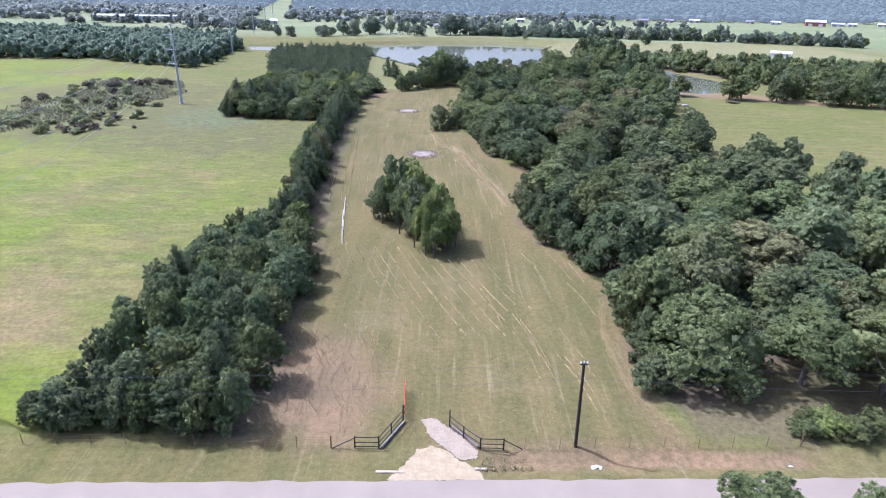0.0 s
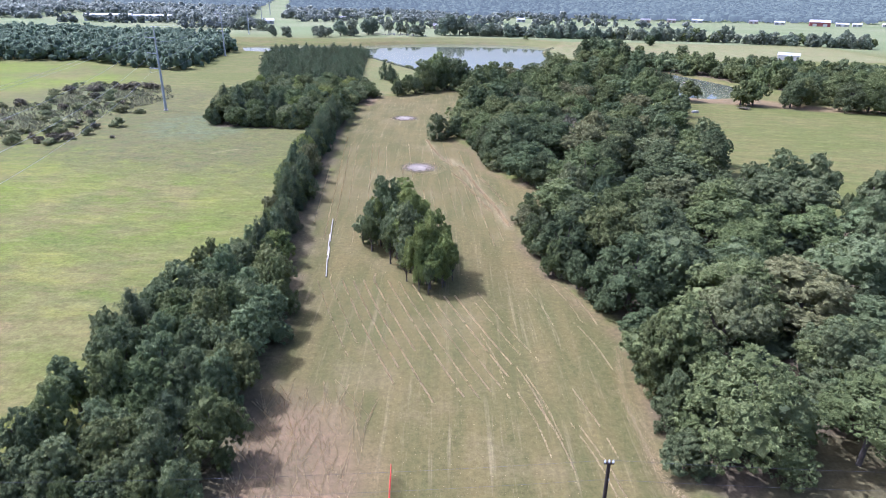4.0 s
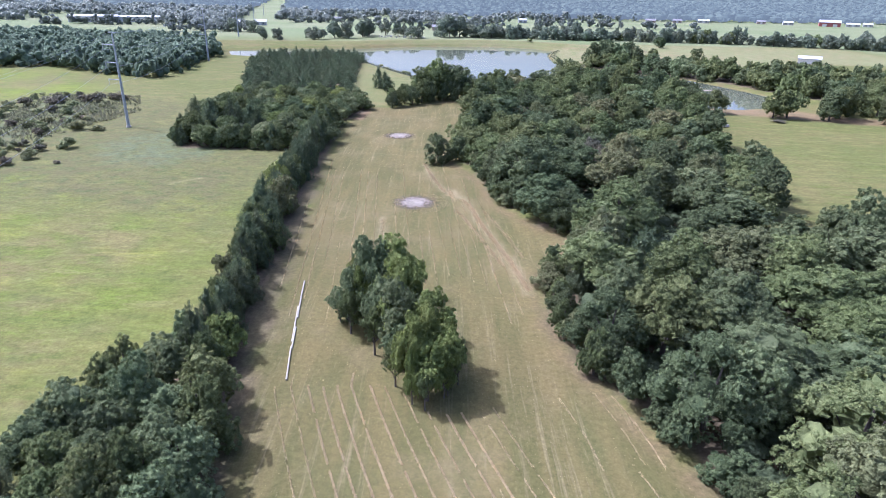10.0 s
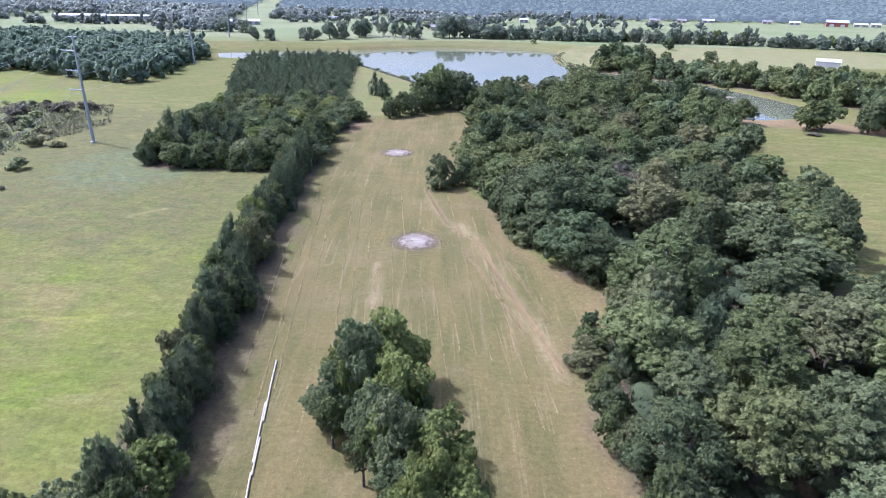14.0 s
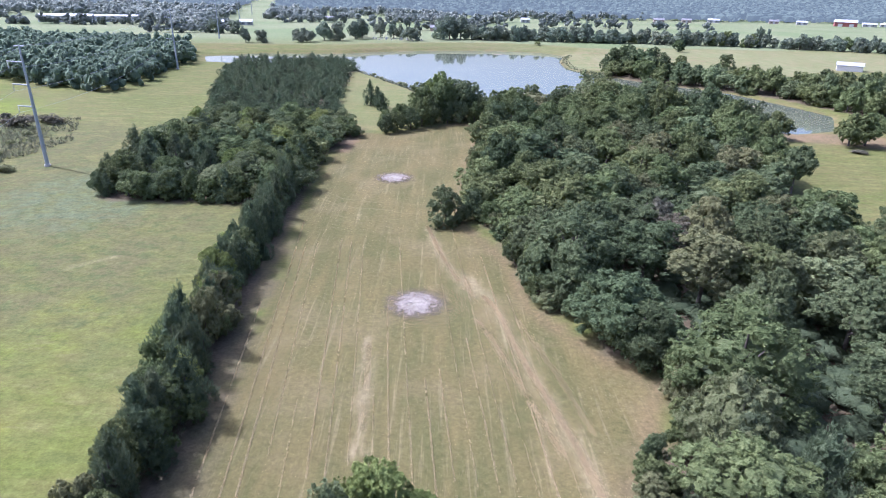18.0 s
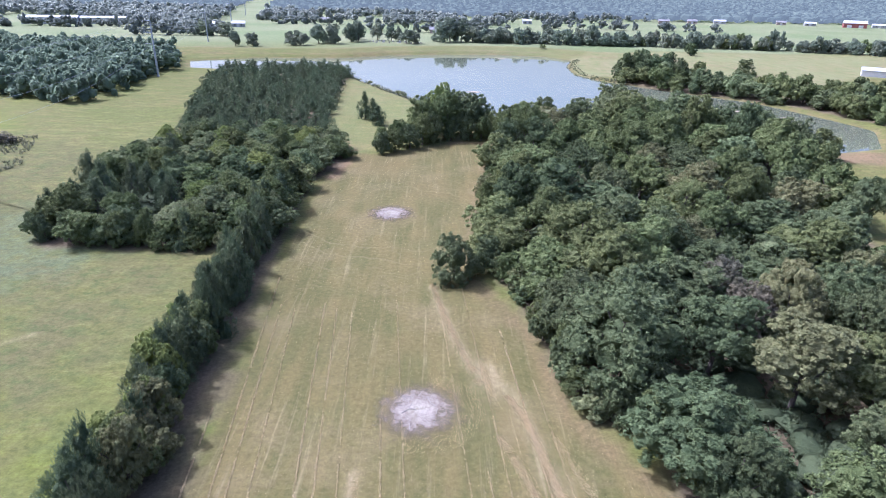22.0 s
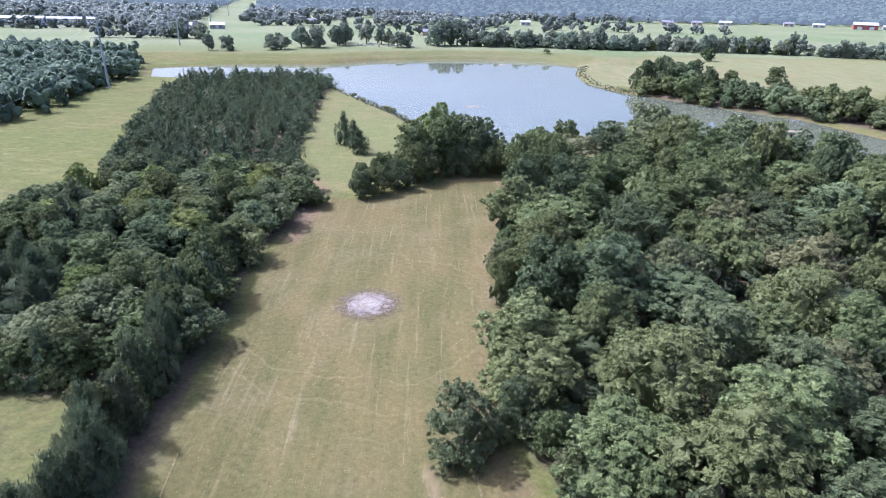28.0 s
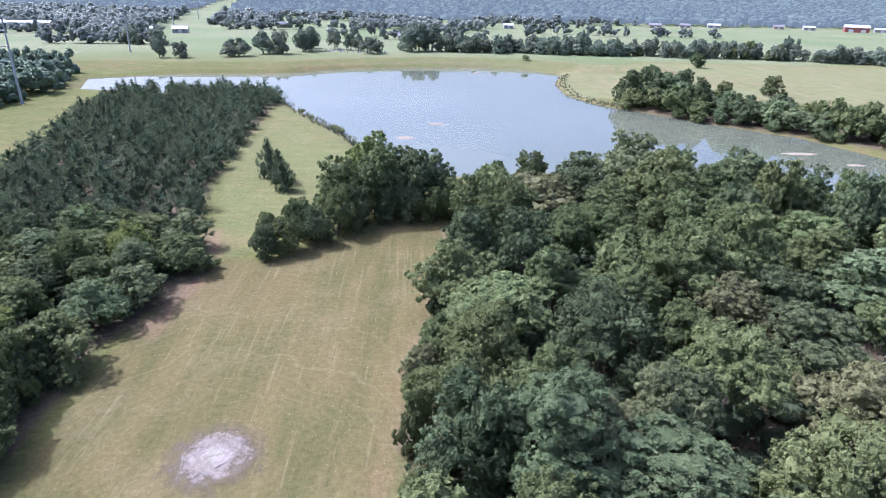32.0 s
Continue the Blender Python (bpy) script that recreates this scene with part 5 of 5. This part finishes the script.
pad_sheet("drive", DRIVE, dust_material("gravel_bed", (0.235, 0.188, 0.125), (0.305, 0.248, 0.170)), 0.055, "pale crushed-stone entrance drive")
pad_sheet("drive_apron", APRON, dust_material("caliche_dust", (0.255, 0.200, 0.115), (0.345, 0.280, 0.172)), 0.045, "dusty pale apron between drive and road")
stones("drive_gravel", [(x, y, max(ground_z(x, y), -0.05) + 0.03) for x, y in scatter(DRIVE, 0.17, 82)], 0.065, STONE, 83, "loose pale crushed stone on the drive", "gravel")


def rock_pile(x, y, n, spread):
    rng = np.random.default_rng(85)
    ob = thing("rock_pile", "small heap of white limestone rocks in the ditch", "rock pile", x, y, ground_z(x, y))
    for k in range(n):
        a, d = rng.uniform(0, 6.28), spread * math.sqrt(rng.random())
        s = rng.uniform(0.06, 0.13)
        bm = bmesh.new()
        bmesh.ops.create_icosphere(bm, subdivisions=2, radius=s)
        for v in bm.verts:
            v.co *= 1 + 0.25 * noise.noise(v.co * 6 + Vector((k, 0, 0)))
            v.co.z *= 0.7
        bmesh.ops.translate(bm, verts=bm.verts[:], vec=(d * math.cos(a), d * math.sin(a) * 0.6, 0.08 + 0.2 * (1 - d / spread)))
        part("rock", bm, WHITE, ob)


rock_pile(14.9, 51.2, 30, 0.42)


def headwall(x0, x1, y):
    ob = thing("culvert_headwall", "pale concrete culvert end beside the apron", "culvert", group="culvert ends")
    bm = bmesh.new()
    box(bm, x0, y - 0.14, -0.45, x1, y + 0.14, 0.10, 0.03)
    part("wall", bm, STONE, ob)


headwall(-4.0, -1.5, 49.95)
headwall(4.3, 5.4, 50.5)
_slab = thing("broken_slab", "white broken concrete slab lying in the ditch", "slab", 33.0, 52.3, ground_z(33, 52.3), 4)
part("slab", box(bmesh.new(), -1.1, -0.25, -0.05, 1.1, 0.25, 0.12, 0.04), WHITE, _slab)


_f = thing("feed_trough", "pale yellow feed trough in the east pasture", "trough", 88.0, 232.5, ground_z(88.0, 232.5), 20)
part("tank", box(bmesh.new(), -1.2, -0.4, 0.15, 1.2, 0.4, 0.7, 0.06), CONCRETE, _f)
for _x in (-1.0, 1.0):
    part("skid", box(bmesh.new(), _x - 0.08, -0.45, 0.0, _x + 0.08, 0.45, 0.16), POLE, _f)


tree(108.7, 241.3, 1.2, 2.6, "dry", level="mid", label="low heap of dry brush in the pasture")

# ---- roadside wire fence ----
def wire_fence(x0, x1, y0, y1, label):
    ob = thing("wire_fence", label, "fence", group="roadside wire fences")
    n = round((x1 - x0) / 3.0)
    pts = [Vector((x0 + (x1 - x0) * k / n, y0 + (y1 - y0) * k / n, 0)) for k in range(n + 1)]
    for k, p in enumerate(pts):
        p.z = ground_z(p.x, p.y)
        bm = bmesh.new()
        if k == n:
            tube(bm, p - Vector((0, 0, 0.2)), p + Vector((0.03, 0.02, 1.35)), 0.07, n=8)
        else:
            box(bm, p.x - 0.02, p.y - 0.025, p.z - 0.2, p.x + 0.02, p.y + 0.025, p.z + 1.25)
        part("post", bm, RUST, ob)
    for z in (0.3, 0.6, 0.9, 1.15):
        bm = bmesh.new()
        rings = [[bm.verts.new(p + Vector((0, -0.03 + dy, z + dz))) for dy, dz in ((0.008, 0), (0, 0.008), (-0.008, 0), (0, -0.008))] for p in pts]
        for a, b in zip(rings, rings[1:]):
            for k in range(4):
                bm.faces.new((a[k], a[(k + 1) % 4], b[(k + 1) % 4], b[k]))
        part("wire", bm, RUST, ob)


wire_fence(8.9, 34.0, 53.2, 54.2, "rusty barbed-wire fence on thin steel posts")
wire_fence(-35.0, -8.2, 52.4, 52.7, "rusty barbed-wire fence on thin steel posts")


# ---- poles and pylons ----
def span(bm, a, b, sag, r, n=16):
    """One sagging wire from a to b."""
    a, b = Vector(a), Vector(b)
    side = Vector((-(b - a).y, (b - a).x, 0)).normalized() * r
    rings = []
    for t in np.linspace(0, 1, n + 1):
        p = a.lerp(b, t) - Vector((0, 0, 4 * sag * t * (1 - t)))
        rings.append([bm.verts.new(p + o) for o in (side, Vector((0, 0, r)), -side, Vector((0, 0, -r)))])
    for p, q in zip(rings, rings[1:]):
        for k in range(4):
            bm.faces.new((p[k], p[(k + 1) % 4], q[(k + 1) % 4], q[k]))
    bm.faces.new(rings[0])
    bm.faces.new(rings[-1][::-1])
    return bm


def utility_pole(x, y, lean=0.0):
    z = ground_z(x, y)
    ob = thing("utility_pole", "dark creosoted wooden power pole beside the fence", "utility pole", x, y, z, group="roadside power poles")
    part("shaft", tube(bmesh.new(), (0, 0, -0.4), (lean, 0, 8.8), 0.17, 0.12, 12), POLE, ob)
    part("pin_bar", box(bmesh.new(), lean - 0.35, -0.05, 8.65, lean + 0.35, 0.05, 8.76, 0.01), POLE, ob)
    for dx, zz in ((-0.28, 8.76), (0.28, 8.76), (0.0, 8.8)):
        bm = bmesh.new()
        tube(bm, (lean + dx, 0, zz), (lean + dx, 0, zz + 0.12), 0.05, 0.07, 10)
        tube(bm, (lean + dx, 0, zz + 0.12), (lean + dx, 0, zz + 0.24), 0.045, 0.03, 10)
        part("insulator", bm, CERAMIC, ob, "white porcelain insulator")
    part("insulator", tube(bmesh.new(), (lean + 0.13, -0.05, 7.25), (lean + 0.13, -0.05, 7.43), 0.05, 0.05, 10), CERAMIC, ob, "white porcelain insulator")


POLES = [(-70, 50.4), (13.5, 53.6), (96, 56.4)]
for p in POLES:
    utility_pole(*p, -0.22)
for (xa, ya), (xb, yb) in zip(POLES, POLES[1:]):
    for dz, label in ((9.0, "thin overhead power wire along the road"), (7.3, "thin overhead neutral wire along the road")):
        ob = thing("power_wire", label, "wire", group="roadside power wires")
        part("strand", span(bmesh.new(), (xa - 0.22, ya, ground_z(xa, ya) + dz), (xb - 0.22, yb, ground_z(xb, yb) + dz), 1.6, 0.009, 20), WIRE, ob)

AWAY = Vector((-0.978, -0.206, 0))
ARMS = (21.8, 17.3, 12.9)


def pylon(x, y):
    ob = thing("steel_pylon", "tall pale steel power-line monopole with three arms", "pylon", x, y, ground_z(x, y), group="power-line pylons")
    part("base_plate", tube(bmesh.new(), (0, 0, -0.3), (0, 0, 0.35), 0.65, 0.65, 16), CONCRETE, ob)
    bm = bmesh.new()
    for z0, z1, r0, r1 in ((0.3, 9, 0.42, 0.35), (9, 17, 0.34, 0.27), (17, 24.9, 0.26, 0.17)):
        tube(bm, (0, 0, z0), (0, 0, z1), r0, r1, 12)
    part("shaft", bm, TOWER, ob)
    part("cap_arm", tube(bmesh.new(), -AWAY * 0.9 + Vector((0, 0, 24.7)), AWAY * 0.9 + Vector((0, 0, 24.7)), 0.10, n=8), TOWER, ob)
    for z in ARMS:
        arm = part("arm", tube(bmesh.new(), Vector((0, 0, z - 0.25)), AWAY * 2.9 + Vector((0, 0, z)), 0.17, 0.10, 8), TOWER, ob)
        bm = bmesh.new()
        for k in range(6):
            c = AWAY * 2.8 + Vector((0, 0, z - 0.25 - 0.2 * k))
            tube(bm, c, c - Vector((0, 0, 0.09)), 0.12, 0.10, 8)
        part("insulator", bm, STEEL, arm, "grey insulator string")
    for k in range(7):
        part("step", tube(bmesh.new(), (0.3, 0, 3 + 3 * k), (0.62, 0, 3 + 3 * k), 0.03, n=6), TOWER, ob)


for p in PYLONS:
    pylon(*p)
for a, b in zip(PYLONS, PYLONS[1:]):
    za, zb = ground_z(*a), ground_z(*b)
    for z, off, sag in [(z - 1.4, 2.8, 3.6) for z in ARMS] + [(24.7, 0.8, 2.4), (24.7, -0.8, 2.4)]:
        ob = thing("conductor", "sagging grey power-line cable between pylons", "cable", group="power-line cables")
        d = AWAY * off
        part("strand", span(bmesh.new(), (a[0] + d.x, a[1] + d.y, za + z), (b[0] + d.x, b[1] + d.y, zb + z), sag, 0.024 if off > 1 else 0.016, 18), CABLE, ob)


# ---- white pipes lying in the field ----
def pipe(a, b, r):
    ob = thing("white_pipe", "long white plastic pipe lying on the stubble", "pipe", group="white pipes in the field")
    a, b = Vector(a), Vector(b)
    for p in (a, b):
        p.z = ground_z(p.x, p.y) + r + 0.02
    part("tube", tube(bmesh.new(), a, b, r, n=12), PVC, ob)
    d = (b - a).normalized()
    part("socket", tube(bmesh.new(), b - d * 0.4, b + d * 0.02, r * 1.22, n=12), PVC, ob)


for a, b in (((-17.3, 121.4), (-16.75, 116.6)), ((-17.0, 118.6), (-16.05, 111.4)), ((-16.6, 114.2), (-15.5, 106.0)), ((-15.75, 109.2), (-15.2, 104.6)), ((-15.35, 104.9), (-14.4, 98.7))):
    pipe((*a, 0), (*b, 0), 0.085)

# ---- bars of mud and weed in the pond ----
def bar(x, y, lx, ly, mat, label):
    rng = np.random.default_rng(int(abs(x) * 3 + y))
    bm = bmesh.new()
    ring = [[bm.verts.new((x + lx * k / 3 * math.cos(a) * (1 + 0.2 * math.sin(3 * a + x)), y + ly * k / 3 * math.sin(a) * (1 + 0.15 * math.sin(5 * a)), -0.83 + (0.16 if k == 1 else 0.10 if k == 2 else -0.06) + rng.uniform(0, 0.03))) for a in np.linspace(0, 6.283, 22)[:-1]] for k in (1, 2, 3)]
    bm.faces.new(ring[0])
    for a, b in zip(ring, ring[1:]):
        for j in range(21):
            bm.faces.new((a[j], b[j], b[(j + 1) % 21], a[(j + 1) % 21]))
    bmesh.ops.recalc_face_normals(bm, faces=bm.faces[:])
    ob = thing("mud_bar", label, "mud bar", group="mud bars in the pond")
    part("mud", bm, mat, ob)


MUD = dust_material("pale_mud", (0.22, 0.18, 0.125), (0.30, 0.25, 0.18))
for x, y, lx, ly in ((107, 323.5, 5.0, 1.4), (115, 313, 2.6, 1.0), (96, 305, 2.0, 0.8), (12, 352, 3.2, 1.2), (3, 334, 2.4, 2.0), (34, 470, 3.0, 1.0), (104, 318, 1.2, 0.4)):
    bar(x, y, lx, ly, MUD, "low bar of pale mud in shallow water")


# ---- far buildings ----
def house(name, x, y, w, d, h, roof_h, wall_mat, roof_mat, rz, label, category, doors=1, windows=3, group=""):
    ob = thing(name, label, category, x, y, ground_z(x, y), rz, group)
    bm = bmesh.new()
    box(bm, -w / 2, -d / 2, -0.2, w / 2, d / 2, h)
    wall = part("wall", bm, wall_mat, ob)
    bm = bmesh.new()
    o = 0.4
    pts = [(-w / 2 - o, -d / 2 - o, h), (w / 2 + o, -d / 2 - o, h), (w / 2 + o, d / 2 + o, h), (-w / 2 - o, d / 2 + o, h), (-w / 2 - o, 0, h + roof_h), (w / 2 + o, 0, h + roof_h)]
    v = [bm.verts.new(p) for p in pts] + [bm.verts.new((p[0], p[1], p[2] + 0.15)) for p in pts]
    for q in ((0, 1, 5, 4), (2, 3, 4, 5), (0, 4, 3), (1, 2, 5)):
        bm.faces.new([v[k + 6] for k in q])
    for q in ((0, 1, 7, 6), (1, 2, 8, 7), (2, 3, 9, 8), (3, 0, 6, 9)):
        bm.faces.new([v[k] for k in q])
    bm.faces.new([v[k] for k in (3, 2, 1, 0)])
    part("roof", bm, roof_mat, ob)
    for k in range(doors):
        cx = -w / 2 + w * (k + 0.5) / doors
        part("door", box(bmesh.new(), cx - 0.1 * w, -d / 2 - 0.06, 0, cx + 0.1 * w, -d / 2 + 0.05, min(h - 0.3, 3.2)), WHITE, ob, "pale door")
    for k in range(windows):
        cx = -w / 2 + w * (k + 1) / (windows + 1)
        part("window", box(bmesh.new(), cx - 0.5, -d / 2 - 0.05, h * 0.45, cx + 0.5, -d / 2 + 0.05, h * 0.8), GLASS, ob, "dark window pane")
    return ob


house("barn", 497, 882, 24, 13, 5, 3.0, BRICKRED, ROOF, -25, "large red barn with a pale metal roof", "barn", 2, 2)
house("shed", 219, 424, 12, 8, 2.8, 1.4, WHITE, ROOF, -30, "white open-sided shed with a pale metal roof", "shed", 2, 0)
house("warehouse", -318, 640, 40, 16, 5, 1.2, WHITE, ROOF, 18, "long white warehouse roof among trees", "warehouse", 2, 3, "white warehouses")
house("warehouse", -283, 655, 34, 12, 4.5, 1.0, WHITE, ROOF, 18, "long white warehouse roof among trees", "warehouse", 2, 3, "white warehouses")
house("warehouse", -246, 668, 16, 10, 4.5, 1.0, WHITE, ROOF, 18, "long white warehouse roof among trees", "warehouse", 1, 2, "white warehouses")
SIDING = plain("grey_siding", (0.34, 0.33, 0.31), 0.7, 0.0, 0.15, 0.6)
for x, y, w, rz, wm in ((262, 868, 16, -15, BRICKWALL), (300, 880, 14, -15, BRICKWALL), (340, 896, 18, -18, SIDING), (420, 905, 14, -20, BRICKWALL), (452, 898, 16, -20, SIDING), (530, 886, 20, -25, SIDING), (552, 890, 14, -25, SIDING), (-4, 636, 14, 0, BRICKWALL),
                        (-190, 640, 12, 12, SIDING), (-170, 652, 14, 12, SIDING), (-215, 660, 14, 14, BRICKWALL), (-110, 735, 14, 8, BRICKWALL), (92, 798, 12, 0, SIDING), (600, 900, 16, -25, SIDING)):
    house("house", x, y, w * 0.75, 7, 2.8, 1.9, wm, ROOFGREY if wm is BRICKWALL else ROOF, rz, "small far farmhouse among trees with a pitched roof" if wm is SIDING else "brick farmhouse with a grey shingle roof", "house", 1, 3, "far houses")
_t = thing("headstone", "small pale headstone in mown grass", "headstone", -40, 545, ground_z(-40, 545), 0, "cemetery headstones")
part("stone", box(bmesh.new(), -0.4, -0.12, -0.1, 0.4, 0.12, 0.9, 0.05), WHITE, _t)
part("plinth", box(bmesh.new(), -0.55, -0.25, -0.1, 0.55, 0.25, 0.14, 0.02), CONCRETE, _t)
_g = np.random.default_rng(91)
for k in range(26):
    x, y = -50 + 36 * _g.random(), 536 + 18 * _g.random()
    copy_thing(_t, pose(x, y, ground_z(x, y), 0, 0, _g.uniform(-10, 10)))
